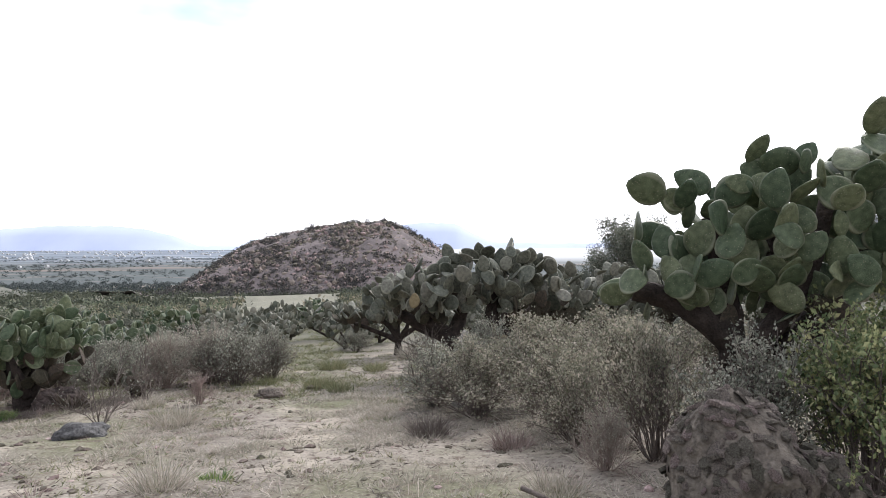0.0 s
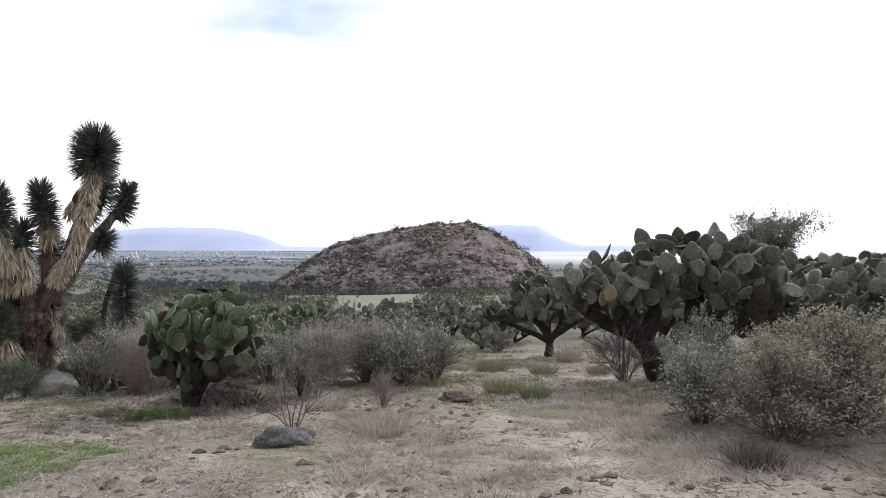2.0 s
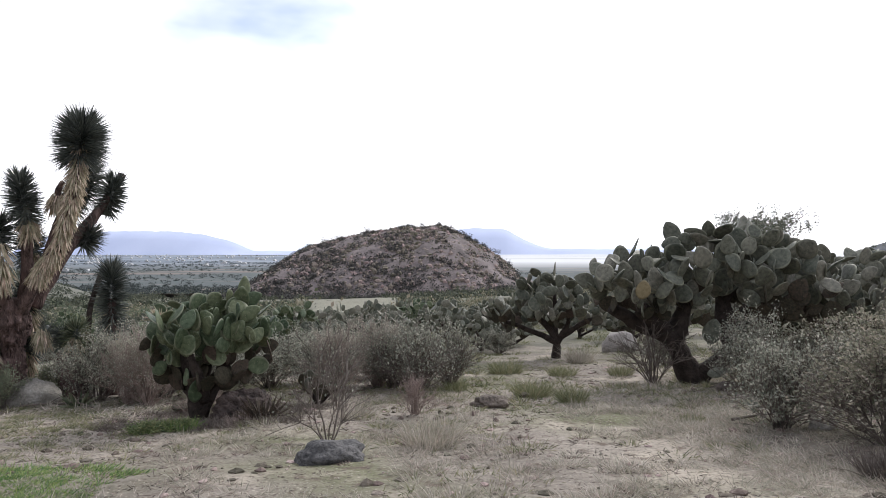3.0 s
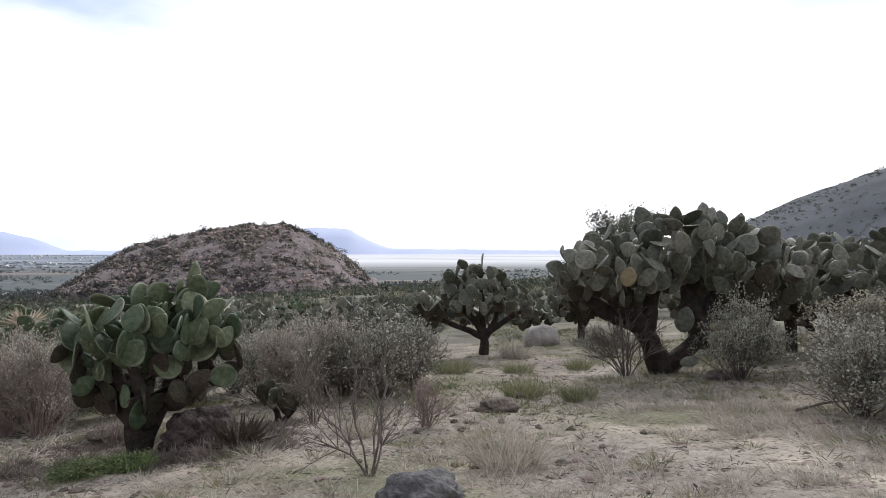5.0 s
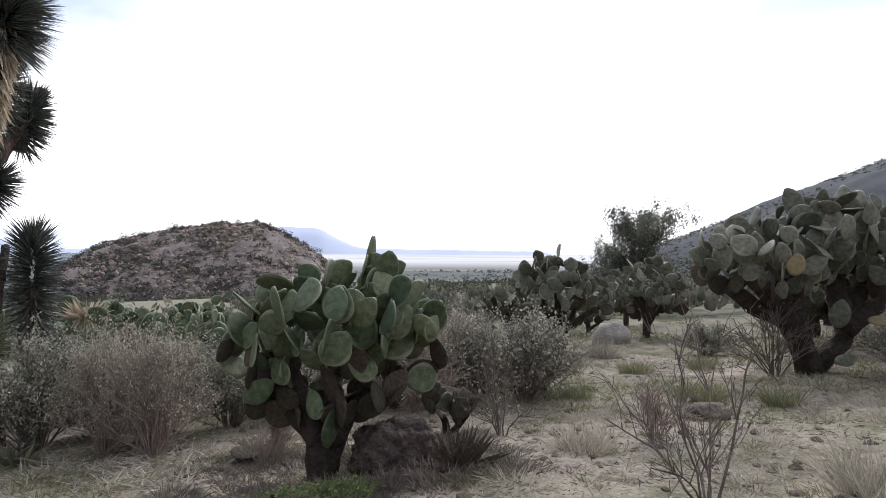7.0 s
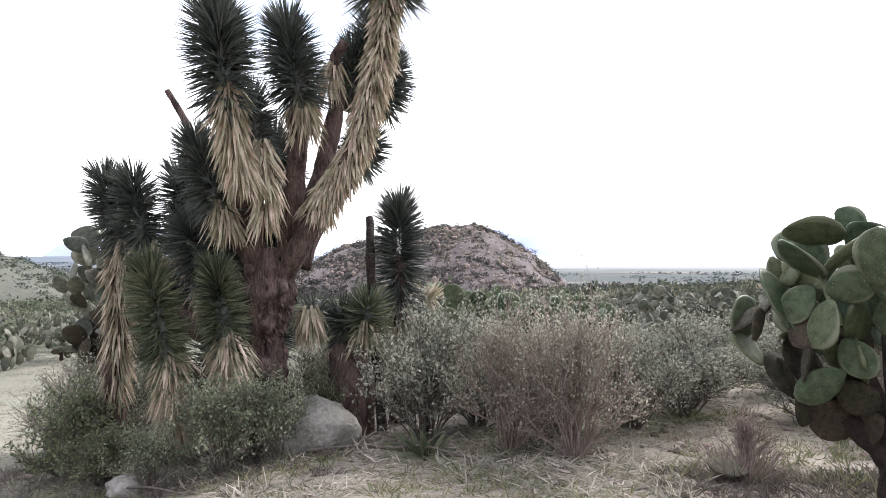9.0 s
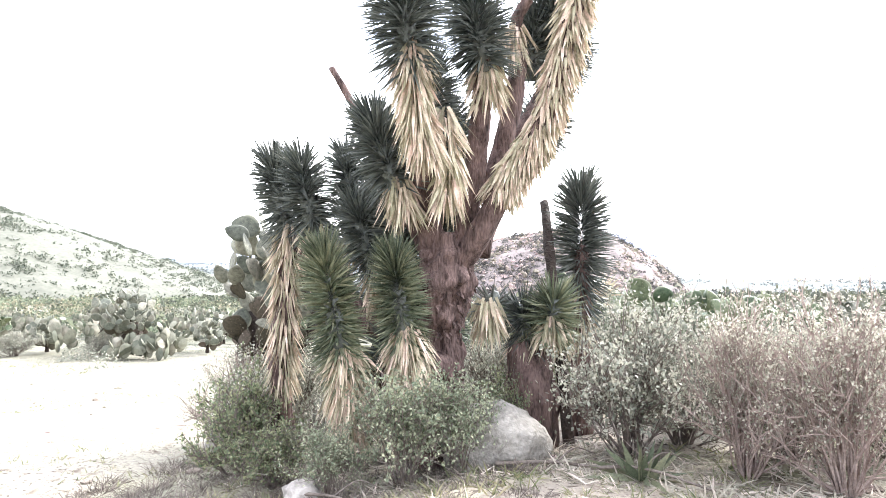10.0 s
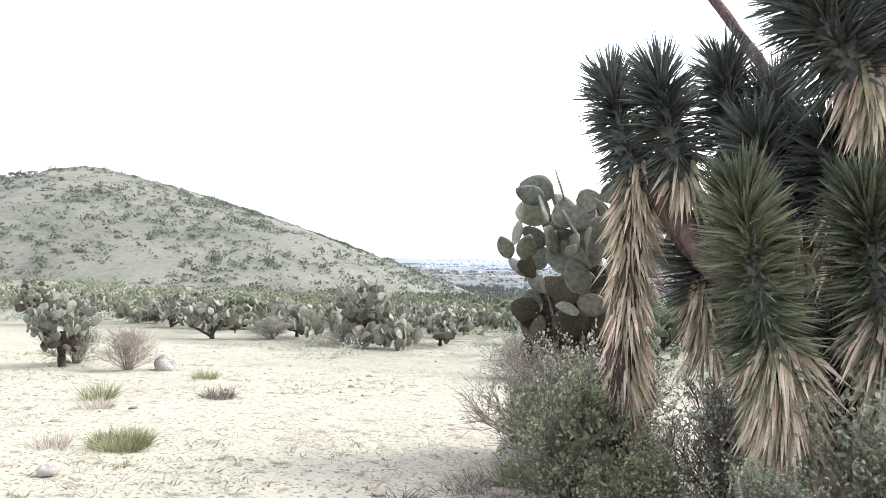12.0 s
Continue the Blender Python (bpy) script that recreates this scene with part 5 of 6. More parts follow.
def flaky_heap(x, y, sx, sy, sz, seed, label, count, lift, turn):
    """A heap of weathered rock, its skin broken into loose slabs."""
    ob = thing("rock_heap", x, y, label, "rock", "rocks")
    core = rock_mesh(seed, sx, sy, sz, 0.16, ROCK, 5, 1.6, 0.12)
    part("core", core, ob, "", Matrix.Translation((0, 0, lift * sz)) @ Matrix.Rotation(turn, 4, "Z"))
    rnd = random.Random(seed)
    faces = [p for p in core.polygons if p.normal.z > -0.1 and p.center.z > -0.3 * sz]
    for p in rnd.sample(faces, count):
        size = 0.04 + 0.055 * rnd.random() ** 1.5
        up = (Vector(p.normal) + Vector((rnd.gauss(0, 0.3), rnd.gauss(0, 0.3), rnd.gauss(0, 0.3) + 0.25))).normalized()
        q = up.to_track_quat("Z", "Y") @ Matrix.Rotation(rnd.uniform(0, 6.28), 3, "Z").to_quaternion()
        part("rock_flake", FLAKES[rnd.randrange(5)], ob, "", Matrix.Translation((0, 0, lift * sz)) @ Matrix.Rotation(turn, 4, "Z") @ Matrix.LocRotScale(Vector(p.center) - Vector(p.normal) * size * 0.02, q, Vector((size, size, size))))


flaky_heap(1.98, 4.3, 0.42, 0.5, 0.62, 9, "heap of cracked flaking brown rock under the cactus", 300, 0.4, 0.2)
flaky_heap(2.5, 4.35, 0.34, 0.35, 0.36, 10, "low flaking brown rock beside the heap", 160, 0.35, 0.9)
rock(-13.95, 13.35, 0.16, 0.14, 0.12, 12, "small pale stone beside the track", ROCK_PALE, 0.4, 0.25, 0, 3, name="stone")
rock(-27.1, 18.4, 0.24, 0.2, 0.26, 13, "pale stone at the edge of the track", ROCK_PALE, 0.35, 0.3, 0.3, 3, name="stone")
rock(-19.2, 12.5, 0.09, 0.08, 0.06, 14, "small pale stone on the track", ROCK_PALE, 0.4, 0.3, 0, 3, name="stone")
rock(0.75, 14.3, 0.3, 0.22, 0.13, 15, "flat grey stone by the old cactus", ROCK, 0.3, 0.25, 0.2, 3, name="stone")
rock(0.3, 10.25, 0.2, 0.14, 0.11, 16, "pale broken stone on dry grass", ROCK_PALE, 0.4, 0.3, 0.6, 3, name="stone")
rock(-2.95, 14.05, 0.1, 0.08, 0.07, 17, "small dark stone on grass", ROCK, 0.4, 0.3, 0.6, 3, name="stone")
rock(0.6, 23.5, 0.6, 0.4, 0.5, 18, "large pale rock behind the small cactus", ROCK_PALE, 0.3, 0.25, 0.1, 3)
rock(-16.4, 15.9, 0.35, 0.3, 0.25, 19, "pale stone under the dry bush", ROCK_PALE, 0.3, 0.25, 0.4, 3, name="stone")


# ---- fallen bits ----
def fallen_branch(x, y, pts, r, label, material=TWIG_GREY):
    ob = thing("fallen_branch", x, y, label, "branch", "fallen branches")
    s = Soup()
    tube(s, curve_points(pts, 14), np.linspace(r, r * 0.45, 14), 6, 0.2, x)
    part("branch", s.mesh("branch", material, True), ob)
    t = Soup()
    mid = pts[len(pts) // 2]
    tube(t, curve_points([mid, (mid[0] + 0.15, mid[1] + 0.12, mid[2] + 0.1), (mid[0] + 0.32, mid[1] + 0.16, mid[2] + 0.05)], 8), np.linspace(r * 0.55, r * 0.2, 8), 5)
    part("side_twig", t.mesh("side_twig", material, True), ob)


fallen_branch(0.95, 4.6, [(-0.35, 0.3, 0.1), (0, 0, 0.05), (0.3, -0.35, 0.12), (0.4, -0.6, 0.03)], 0.022, "bare grey branch lying on dry grass")
fallen_branch(-12.0, 14.15, [(-0.5, -0.1, 0.05), (0, 0, 0.08), (0.5, 0.05, 0.04)], 0.02, "bare pale branch lying by the boulder")
fallen_branch(-11.3, 13.9, [(-0.4, 0.1, 0.03), (0, 0, 0.1), (0.5, -0.15, 0.03)], 0.018, "bare pale branch lying under the shrub")
fallen_branch(0.0, 10.9, [(-0.5, 0.0, 0.04), (0, 0, 0.12), (0.7, 0.1, 0.06)], 0.02, "bare dark branch lying on the slope")
fallen_branch(-13.6, 13.2, [(-0.3, 0.05, 0.02), (0, 0, 0.05), (0.35, -0.05, 0.02)], 0.016, "bare grey branch lying beside the track")
for x, y, turn, kind in [(-16.55, 16.15, 0.3, "old"), (-8.9, 12.95, 1.2, "old")]:
    ob = new("fallen_pad", PADS[kind][2])
    ob.matrix_world = pad_pose((x, y, lie(x, y) + 0.05), (math.cos(turn), math.sin(turn), 0.12), (0.1, -0.2, 1), 0.36)
    tagged(ob, "withered cactus pad fallen on the soil", "cactus pad", "fallen pads")


# ---- grass ----
def tuft(x, y, r, h, n, material, label, name="grass_tuft", spread=0.35, seed=0, width=0.008):
    ob = thing(name, x, y, label, "grass", "grass tufts")
    rnd = np.random.default_rng(int(abs(x * 91 + y * 13)) + seed)
    s = Soup()
    a, d = rnd.uniform(0, 2 * math.pi, n), r * np.sqrt(rnd.uniform(0, 1, n))
    base = np.column_stack([np.cos(a) * d * 0.6, np.sin(a) * d * 0.6, np.full(n, -0.02)])
    way = np.column_stack([np.cos(a) * spread * (0.3 + d / r), np.sin(a) * spread * (0.3 + d / r), np.ones(n)]) + rnd.normal(0, 0.3, (n, 3))
    blades(s, base, way, h * rnd.uniform(0.35, 1.15, n), width, 0.28, rnd)
    part("tussock", s.mesh("tussock", material), ob)


for x, y, r, h, n, k, label in [
        (-4.25, 10.0, 0.5, 0.5, 420, GRASS_DRY, "straw-coloured dry grass tuft on soil"), (-4.23, 15.2, 0.32, 0.35, 380, GRASS_MIXED, "green-tipped grass tuft on dry soil"), (-2.8, 14.2, 0.5, 0.42, 700, GRASS_MIXED, "green-tipped grass tuft on dry soil"),
        (-2.2, 13.35, 0.35, 0.4, 420, GRASS_MIXED, "green-tipped grass tuft on dry soil"), (-1.1, 20.6, 0.55, 0.75, 600, GRASS_DRY, "tall straw-coloured grass clump by a cactus"), (-3.2, 18.3, 0.6, 0.55, 700, GRASS_MIXED, "green-tipped grass tuft on dry soil"),
        (-2.6, 5.75, 0.3, 0.55, 260, GRASS_DRY, "tall pale dry grass tuft by the track"), (-2.2, 6.1, 0.2, 0.2, 220, GRASS_GREEN, "small fresh green weed"), (-8.4, 11.25, 0.4, 0.22, 320, GRASS_GREEN, "fresh green grass clump below the cactus"), (-7.95, 11.35, 0.35, 0.24, 320, GRASS_GREEN, "fresh green grass clump below the cactus"), (-7.1, 11.55, 0.4, 0.28, 380, TWIG_PINK, "brown dry grass clump before the boulder"), (-7.55, 11.6, 0.3, 0.22, 260, TWIG_GREY, "brown dry grass clump before the boulder"), (-5.6, 12.0, 0.4, 0.4, 380, GRASS_DRY, "pinkish dry grass tuft on soil"),
        (-1.9, 17.6, 0.5, 0.4, 500, GRASS_MIXED, "green-tipped grass tuft on dry soil"), (-0.6, 17.4, 0.4, 0.4, 400, GRASS_MIXED, "green-tipped grass tuft on dry soil"), (-0.2, 8.2, 0.35, 0.4, 380, TWIG_GREY, "dark dry grass clump under the shrubs"),
        (0.75, 7.1, 0.32, 0.35, 300, TWIG_PINK, "brown dry grass clump under shrubs"), (0.95, 5.2, 0.32, 0.32, 280, GRASS_DRY, "dry grass clump beside the rocky heap"), (-19.9, 13.5, 0.45, 0.28, 900, GRASS_MIXED, "pale green grass tuft beside the track"),
        (-24.7, 17.8, 0.35, 0.4, 300, GRASS_MIXED, "grey grass tuft beside the track"), (-22.4, 16.5, 0.35, 0.35, 300, TWIG_GREY, "grey grass tuft beside the track"), (-23.5, 15.1, 0.4, 0.4, 320, GRASS_MIXED, "grey grass tuft beside the track"),
        (-22.6, 14.6, 0.35, 0.25, 260, GRASS_DRY, "low dry grass tuft by the track"), (-8.7, 13.2, 0.35, 0.4, 300, TWIG_PINK, "brown dry grass clump under shrubs"), (-16.0, 15.1, 0.4, 0.35, 320, GRASS_MIXED, "grass tuft at the track's edge"), (-20.3, 13.0, 0.3, 0.25, 220, GRASS_DRY, "low dry grass tuft by the track"),
        (-0.9, 11.2, 0.3, 0.16, 220, GRASS_MIXED, "low green weed on soil"), (-0.1, 13.2, 0.5, 0.12, 260, GRASS_MIXED, "low green grass patch by the cactus"), (0.9, 3.6, 0.3, 0.3, 300, GRASS_GREEN, "fresh green weed by the rocky heap"), (1.6, 3.3, 0.35, 0.35, 380, GRASS_GREEN, "fresh green weed by the rocky heap")]:
    tuft(x, y, r, h, n, k, label)
weed = shrub_parts(31, 0.42, 0.2, 30, LEAF_GREEN, LEAF_GREEN, 1500, 0.045, 0.004)
for x, y, s in [(-8.35, 11.2, 0.65), (-8.0, 11.4, 0.6)]:
    shrub_thing(weed, x, y, "patch of fresh green weeds below the cactus", "weeds", "weed_patch", x * 3, (s * 1.4, s * 1.4, s * 0.7))


def scatter(n, x0, x1, y0, y1, seed, thin=0.0, scale=0.6):
    """Random spots on the slope, thicker where the noise is high."""
    rnd = np.random.default_rng(seed)
    x, y = rnd.uniform(x0, x1, n), rnd.uniform(y0, y1, n)
    keep = (bumps(x, y, scale, seed) + 0.5 * bumps(x, y, scale * 3, seed)) > thin
    x, y = x[keep], y[keep]
    z = height(x, y) + 0.07 * bumps(x, y, 0.55) + 0.035 * bumps(x, y, 1.9, 3)
    return np.column_stack([x, y, z]), rnd


def grass_cover(name, n, area, seed, thin, material, h, width, label, lean=0.8, scale=0.6):
    at, rnd = scatter(n, *area, seed, thin, scale)
    m = len(at)
    s = Soup()
    k = 5
    base = np.repeat(at, k, 0) + np.column_stack([rnd.normal(0, 0.035, (m * k, 2)), np.full(m * k, -0.01)])
    way = np.column_stack([rnd.normal(0, lean, (m * k, 2)), np.ones(m * k)])
    blades(s, base, way, h * rnd.uniform(0.4, 1.3, m * k), width, 0.15, rnd)
    tagged(new(name, s.mesh(name, material)), label, "grass", kind="stuff")


grass_cover("dry_grass", 26000, (-9.5, 5, 2.5, 15), 3, 0.1, GRASS_DRY, 0.1, 0.006, "short matted straw-coloured grass on dusty soil", 1.6)
grass_cover("litter", 16000, (-12, 5, 2.5, 20), 29, -0.05, TWIG_GREY, 0.09, 0.009, "dark twig litter and dead leaves on soil", 4.0, 0.9)
grass_cover("green_grass", 9000, (-11, 5, 3, 24), 8, 0.16, GRASS_MIXED, 0.09, 0.008, "short sparse greenish grass on the slope", 0.8, 0.4)
grass_cover("dry_grass", 16000, (-13, 9, 13, 42), 13, 0.05, GRASS_MIXED, 0.18, 0.014, "rough grass between the cacti", 0.9, 0.3)
grass_cover("dry_grass", 14000, (-34, -12, 8, 34), 18, 0.1, GRASS_DRY, 0.09, 0.009, "short straw-coloured grass along the track", 1.2, 0.4)
grass_cover("dry_grass", 9000, (-34, -12, 8, 34), 17, 0.22, GRASS_MIXED, 0.1, 0.01, "short pale grass beside the track", 0.9, 0.3)
grass_cover("fallen_straw", 2500, (-14, -9, 12, 15), 19, -0.1, GRASS_DRY, 0.2, 0.016, "fallen dead yucca leaves and straw on the soil", 4.0, 0.5)


def grass_mats(n, area, seed, thin, material, r, h, label, name):
    """Low sprawling clumps, each of many blades."""
    at, rnd = scatter(n, *area, seed, thin, 0.5)
    m, k = len(at), 46
    big = rnd.uniform(0.5, 1.5, (m, 1))
    a, d = rnd.uniform(0, 2 * math.pi, (m, k)), np.sqrt(rnd.uniform(0, 1, (m, k)))
    base = at[:, None] + np.stack([np.cos(a) * d * r * big, np.sin(a) * d * r * big, np.full((m, k), -0.01)], 2)
    way = np.stack([np.cos(a) * d * 1.3, np.sin(a) * d * 1.3, np.full((m, k), 0.75)], 2) + rnd.normal(0, 0.3, (m, k, 3))
    s = Soup()
    blades(s, base.reshape(-1, 3), way.reshape(-1, 3), (h * big * rnd.uniform(0.4, 1.2, (m, k))).ravel(), 0.007, 0.2, rnd)
    tagged(new(name, s.mesh(name, material)), label, "grass", kind="stuff")


grass_mats(1000, (-2.8, 3.5, 7.2, 13.0), 70, -0.02, GRASS_DRY, 0.17, 0.13, "mats of long pale straw grass", "dry_grass")
grass_mats(620, (-9.3, -6.95, 6.3, 8.7), 72, -0.4, GRASS_GREEN, 0.16, 0.06, "flat patch of fresh green grass", "green_grass")
grass_mats(1200, (-9, 5, 4, 17), 71, 0.1, GRASS_DRY, 0.13, 0.14, "sprawling mats of dry straw grass", "dry_grass")
grass_mats(900, (-9, 5, 9, 24), 73, 0.0, GRASS_MIXED, 0.13, 0.13, "low clumps of half-green grass", "green_grass")
grass_mats(300, (-9, 5, 4, 16), 75, 0.0, TWIG_PINK, 0.1, 0.1, "low clumps of brown dead weeds", "dead_weeds")
grass_mats(260, (-15, -8, 9, 14), 77, -0.1, GRASS_MIXED, 0.12, 0.12, "low clumps of half-green grass below the yucca", "green_grass")

# dead weeds set thick and dark, adding the cactus's ground shade by colour
grass_mats(420, (-9.4, -6.3, 11.2, 13.4), 78, -0.6, TWIG_GREY, 0.13, 0.13, "brown dead weeds and litter, dense to deepen shade below the cactus", "dead_weeds")
grass_mats(330, (-11.5, -6.5, 10.2, 14.5), 79, -0.1, GRASS_MIXED, 0.13, 0.11, "half-green grass round the cactus", "green_grass")
grass_mats(260, (-16.5, -12, 12.6, 15.2), 80, -0.3, TWIG_GREY, 0.14, 0.14, "dead weeds and litter below the yucca", "dead_weeds")


def pebbles(n, area, seed, lo, hi, label, material=PEBBLE, name="pebbles"):
    at, rnd = scatter(n, *area, seed, -0.2, 0.4)
    m = len(at)
    bm = bmesh.new()
    bmesh.ops.create_icosphere(bm, subdivisions=1, radius=1)
    v = np.array([q.co[:] for q in bm.verts])
    f = [tuple(q.index for q in p.verts) for p in bm.faces]
    bm.free()
    size = lo + (hi - lo) * rnd.uniform(0, 1, m) ** 4
    shape = v[None] * rnd.uniform(0.6, 1.2, (m, 1, 3)) * np.array([1, 1, 0.6]) * (1 + rnd.normal(0, 0.14, (m, len(v), 1)))
    s = Soup()
    s.many(at[:, None] + shape * size[:, None, None], f)
    tagged(new(name, s.mesh(name, material)), label, "stones", kind="stuff")


pebbles(2600, (-11, 5, 3, 20), 5, 0.012, 0.07, "small loose stones strewn over dusty soil")
pebbles(3600, (-11, 5, 2.5, 16), 9, 0.012, 0.085, "dark clods and dry dung on the soil", CLOD, "soil_clods")
pebbles(1200, (-34, -11, 8, 34), 6, 0.015, 0.09, "small loose stones along the track")


# ---- far growth ----
def clumps(name, at, size, per, leaf, material, label, seed, squash=0.7):
    """Many distant bushes, each a loose cloud of leaf tufts."""
    rnd = np.random.default_rng(seed)
    n = len(at)
    d = rnd.normal(size=(n, per, 3))
    d = d / np.linalg.norm(d, axis=2, keepdims=True) * rnd.uniform(0.35, 1.0, (n, per, 1))
    d[:, :, 2] = np.abs(d[:, :, 2]) * squash
    d = d * (1 + 0.35 * rnd.normal(size=(n, 1, 3)))
    p = at[:, None] + d * np.asarray(size)[:, None, None]
    s = Soup()
    lf = np.repeat(np.asarray(size) * leaf, per)
    q = p.reshape(-1, 3)
    leaves(s, q, 1.0 * lf, rnd)
    return tagged(new(name, s.mesh(name, material)), label, "bushes", kind="stuff")


def land_spots(n, x0, x1, y0, y1, seed, thin=-1.0, scale=0.05):
    rnd = np.random.default_rng(seed)
    x, y = rnd.uniform(x0, x1, n), rnd.uniform(y0, y1, n)
    k = bumps(x, y, scale, seed) > thin
    x, y = x[k], y[k]
    return np.column_stack([x, y, height(x, y)]), rnd


def clear_of(at):
    """Keeps the sandy clearing before the mound, and the bare track, open."""
    x, y = at[:, 0], at[:, 1]
    a = x / y
    open1 = (y > 45) & (y < 245) & (a > -0.32) & (a < -0.16) & (y > 52)
    open2 = (x < -13) & (y < 27 + 7 * bumps(x, y, 0.13, 5)) & (x > -60)
    return at[~(open1 | open2)]


at, r_ = land_spots(1700, -120, 75, 36, 135, 21, -0.3)
at = clear_of(at)
size = 0.4 + 2.2 * r_.uniform(0, 1, len(at)) ** 2
half = r_.uniform(0, 1, len(at)) < 0.55
clumps("scrub", at[half], size[half], 150, 0.16, LEAF_DARK, "dark scrub bushes below the slope", 31)
clumps("scrub", at[~half], size[~half], 150, 0.16, LEAF_OLIVE, "dry olive bushes below the slope", 36)
at, r_ = land_spots(700, -70, 60, 22, 60, 25, -0.1)
at = clear_of(at)
clumps("scrub", at, r_.uniform(0.3, 1.1, len(at)), 170, 0.11, LEAF_GREY, "dry olive scrub between the cacti", 32)
at, r_ = land_spots(3200, -330, 230, 130, 340, 22, -0.3, 0.02)
at = clear_of(at)
clumps("scrub", at, r_.uniform(1.4, 3.4, len(at)), 50, 0.34, LEAF_DARK, "dark scrub bushes on the lower slope", 33)
at, r_ = land_spots(1100, -220, -14, 27, 200, 23, -0.2, 0.03)
at = at[(at[:, 0] < -0.35 * at[:, 1]) & (at[:, 1] > 28 + 9 * bumps(at[:, 0], at[:, 1], 0.11, 6))]
clumps("scrub", at, r_.uniform(0.7, 2.0, len(at)), 80, 0.3, LEAF_FOOT, "olive and green bushes below the hillside", 34)


def far_cacti(n, area, seed, label, group_thin=0.0):
    """Prickly pears too far off to pick apart: each a heap of thick discs."""
    at, rnd = land_spots(n, *area, seed, group_thin, 0.06)
    at = clear_of(at)
    m, k = len(at), 46
    big = rnd.uniform(0.55, 1.6, (m, 1, 1))
    d = unit(rnd.normal(size=(m, k, 3))) * rnd.uniform(0.4, 1, (m, k, 1)) * np.array([1.2, 1.0, 0.8]) * big
    d[:, :, 2] = np.abs(d[:, :, 2]) + 0.35 * big[:, :, 0]
    mid = (at[:, None] + d).reshape(-1, 3)
    up = unit(d * 0.5 + np.array([0, 0, 0.9]) + rnd.normal(0, 0.35, d.shape)).reshape(-1, 3)
    face = unit(np.cross(up, rnd.normal(size=up.shape)))
    side = np.cross(up, face)
    q = len(mid)
    size = rnd.uniform(0.15, 0.24, q)[:, None]
    ring = []
    for j in range(8):
        c, s_ = math.cos(j * math.pi / 4), math.sin(j * math.pi / 4)
        ring.append(mid + up * size * 1.25 * c + side * size * s_)
    v = np.stack(ring + [mid + face * size * 0.22, mid - face * size * 0.22], 1)
    s = Soup()
    s.many(v, [(j, (j + 1) % 8, 8) for j in range(8)] + [((j + 1) % 8, j, 9) for j in range(8)])
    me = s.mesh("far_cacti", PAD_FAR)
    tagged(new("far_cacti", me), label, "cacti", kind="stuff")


far_cacti(230, (-45, 30, 33, 75), 81, "far prickly pear thickets on the lower slope", 0.12)
far_cacti(80, (-95, -20, 27, 80), 83, "far prickly pear thickets below the hillside", -0.1)


def hill_spots(n, kind, x0, x1, y0, y1, seed, low):
    rnd = np.random.default_rng(seed)
    x, y = rnd.uniform(x0, x1, n), rnd.uniform(y0, y1, n)
    z = hill_height(x, y, kind)
    k = z > low
    return np.column_stack([x[k], y[k], z[k]]), rnd


at, r_ = hill_spots(4600, "mound", -140, 20, 285, 420, 41, -24)
lush = (at[:, 0] + 40) / 60 + (at[:, 2] + 4) / 22 + 0.9 * bumps(at[:, 0], at[:, 1], 0.06, 9) < r_.uniform(-0.9, 0.9, len(at))
low, dry = at[lush], at[~lush]
clumps("hill_scrub", low, r_.uniform(0.8, 2.3, len(low)), 34, 0.42, LEAF_MOUND, "dark bushes growing on the rocky mound", 42, 0.8)
clumps("hill_scrub", dry, r_.uniform(0.4, 1.3, len(dry)), 24, 0.42, LEAF_OLIVE, "dry bushes scattered over the mound", 47, 0.8)
crest_x = np.random.default_rng(95).uniform(-128, 12, 110)
crest_y = np.random.default_rng(96).uniform(352, 374, 110)
crest = np.column_stack([crest_x, crest_y, hill_height(crest_x, crest_y, "mound") - 0.3])
clumps("hill_scrub", crest, 0.9 + 2.8 * np.random.default_rng(97).uniform(0, 1, 110) ** 1.6, 240, 0.2, LEAF_MOUND, "bushes standing along the crest of the mound", 98, 1.0)
foot_x = np.random.default_rng(91).uniform(-120, 40, 150)
foot_y = np.random.default_rng(92).uniform(262, 296, 150)
foot = np.column_stack([foot_x, foot_y, height(foot_x, foot_y)])
clumps("hill_scrub", foot, np.random.default_rng(93).uniform(2.0, 4.2, 150), 150, 0.17, LEAF_MOUND, "tall grey bushes at the foot of the mound", 94, 0.85)
at, r_ = hill_spots(13000, "west", -560, -130, -60, 370, 43, -16)
clumps("hill_scrub", at, r_.uniform(0.6, 1.9, len(at)), 20, 0.4, LEAF_SLOPE, "grey-green bushes covering the hillside", 44)
at, r_ = hill_spots(6000, "west", -560, -130, -60, 370, 48, -22)
clumps("hill_scrub", at, r_.uniform(0.7, 2.8, len(at)), 30, 0.36, LEAF_SLOPE, "dull green bushes dotted over the hillside", 49)
at, r_ = hill_spots(4500, "east", 230, 900, 60, 640, 45, -18)
clumps("hill_scrub", at, r_.uniform(1.2, 2.8, len(at)), 26, 0.42, LEAF_DARK, "dark bushes covering the mountain slope", 46)


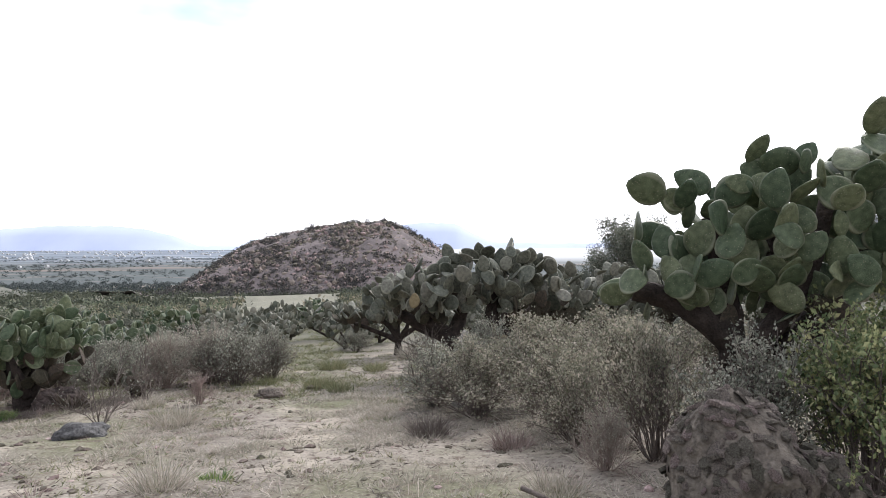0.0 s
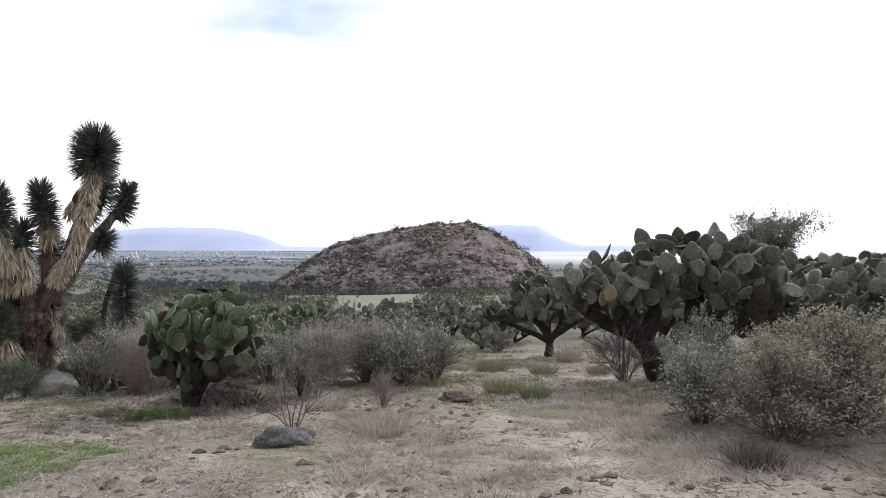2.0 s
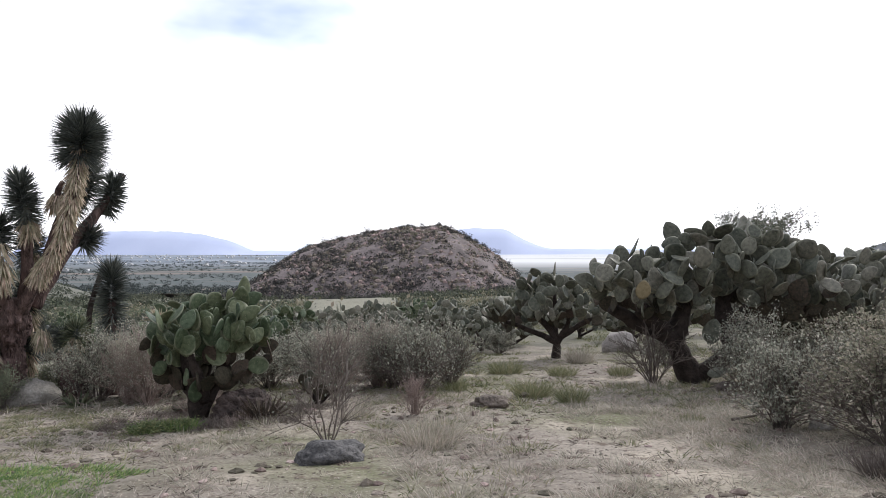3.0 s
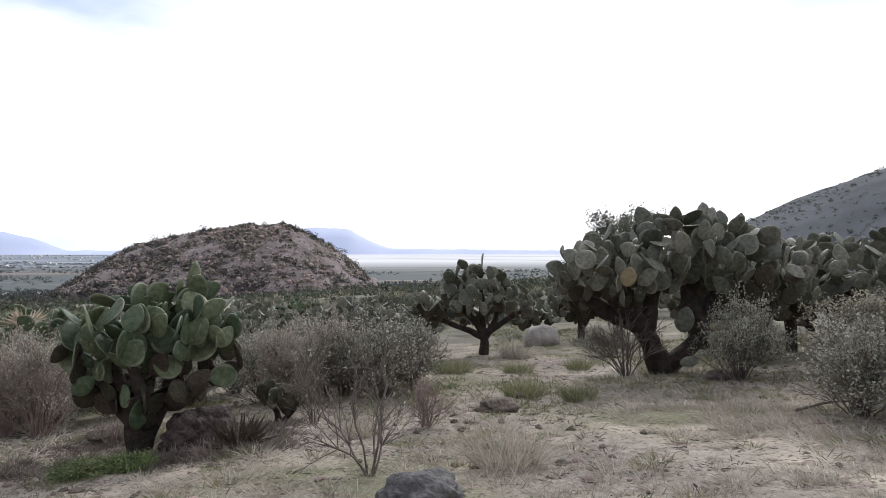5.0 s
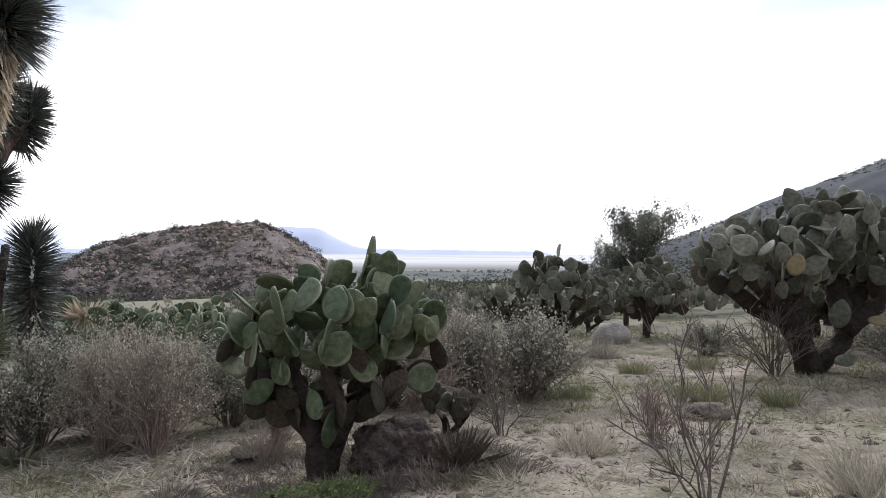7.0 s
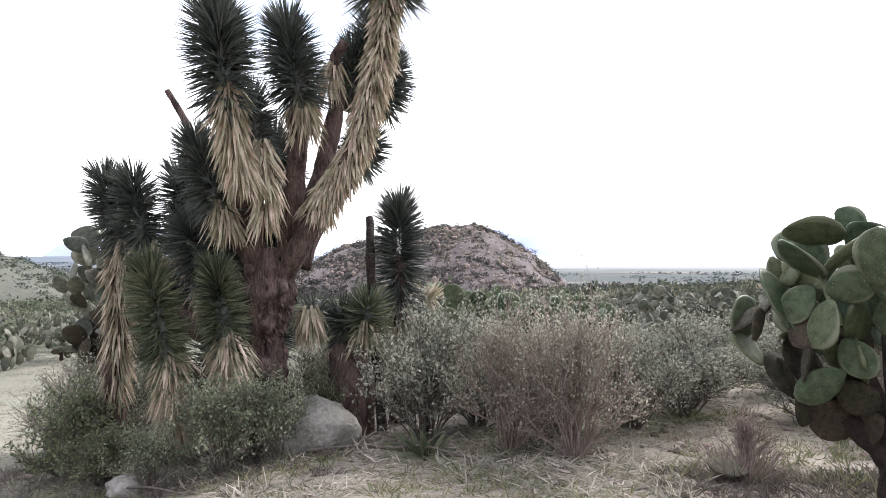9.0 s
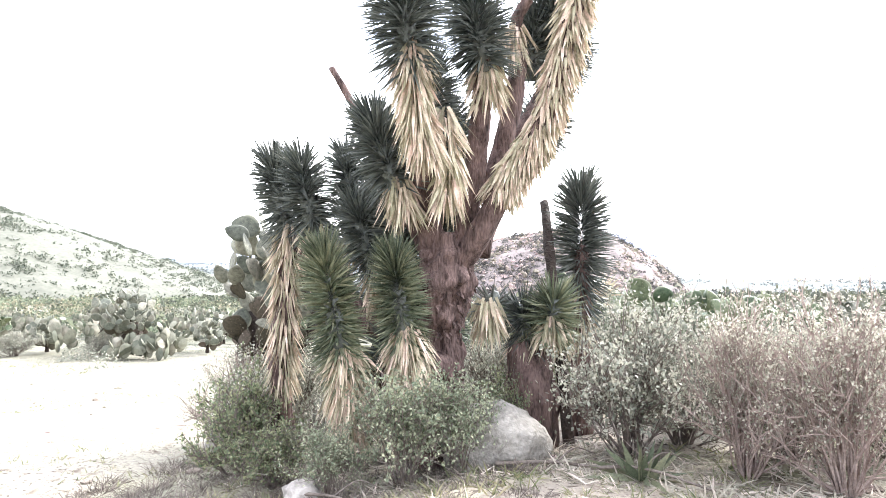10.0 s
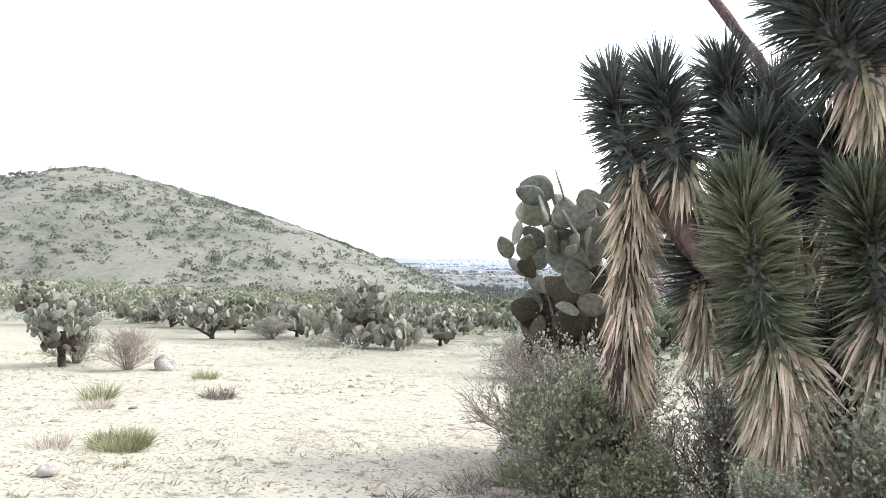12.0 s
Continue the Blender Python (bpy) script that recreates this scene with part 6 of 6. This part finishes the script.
def hill_rocks(n):
    at, rnd = hill_spots(n, "mound", -130, 15, 288, 380, 51, -21)
    m = len(at)
    bm = bmesh.new()
    bmesh.ops.create_icosphere(bm, subdivisions=1, radius=1)
    v = np.array([q.co[:] for q in bm.verts])
    f = [tuple(q.index for q in p.verts) for p in bm.faces]
    bm.free()
    size = 0.4 + 1.1 * rnd.uniform(0, 1, m) ** 3
    s = Soup()
    s.many(at[:, None] + v[None] * rnd.uniform(0.6, 1.3, (m, 1, 3)) * (1 + rnd.normal(0, 0.16, (m, len(v), 1))) * size[:, None, None], f)
    tagged(new("hill_rocks", s.mesh("hill_rocks", PEBBLE)), "reddish rocks scattered on the mound", "rocks", kind="stuff")


hill_rocks(4200)
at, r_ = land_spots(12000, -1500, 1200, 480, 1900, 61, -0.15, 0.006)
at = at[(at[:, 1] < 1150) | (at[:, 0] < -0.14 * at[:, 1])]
clumps("valley_trees", at, r_.uniform(1.6, 4.6, len(at)), 22, 0.4, LEAF_VALLEY_HAZED, "lines of trees across the valley floor", 62, 0.8)


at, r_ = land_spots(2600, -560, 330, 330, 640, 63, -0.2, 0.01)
clumps("valley_trees", at, r_.uniform(1.8, 4.6, len(at)), 36, 0.36, LEAF_VALLEY_HAZED, "dense dark bushes where the slope meets the valley", 64, 0.8)


def valley_houses(n):
    rnd = np.random.default_rng(71)
    s = Soup()
    x, y = rnd.uniform(-0.75, -0.12, n), 1000 + 2500 * rnd.uniform(0, 1, n) ** 0.7
    x = x * y
    w, d, h = rnd.uniform(5, 13, n), rnd.uniform(5, 10, n), rnd.uniform(2.5, 4.5, n)
    z = height(x, y)
    box = np.array([(-1, -1, 0), (1, -1, 0), (1, 1, 0), (-1, 1, 0), (-1, -1, 1), (1, -1, 1), (1, 1, 1), (-1, 1, 1), (0, -1, 1.35), (0, 1, 1.35)], float)
    v = box[None] * np.stack([w / 2, d / 2, h], 1)[:, None] + np.stack([x, y, z - 0.3], 1)[:, None]
    s.many(v, [(0, 1, 5, 4), (1, 2, 6, 5), (2, 3, 7, 6), (3, 0, 4, 7), (4, 5, 8), (6, 7, 9), (5, 6, 9, 8), (7, 4, 8, 9)])
    tagged(new("valley_houses", s.mesh("valley_houses", HOUSE_WALL)), "small pale houses scattered over the valley", "houses", kind="stuff")


valley_houses(260)
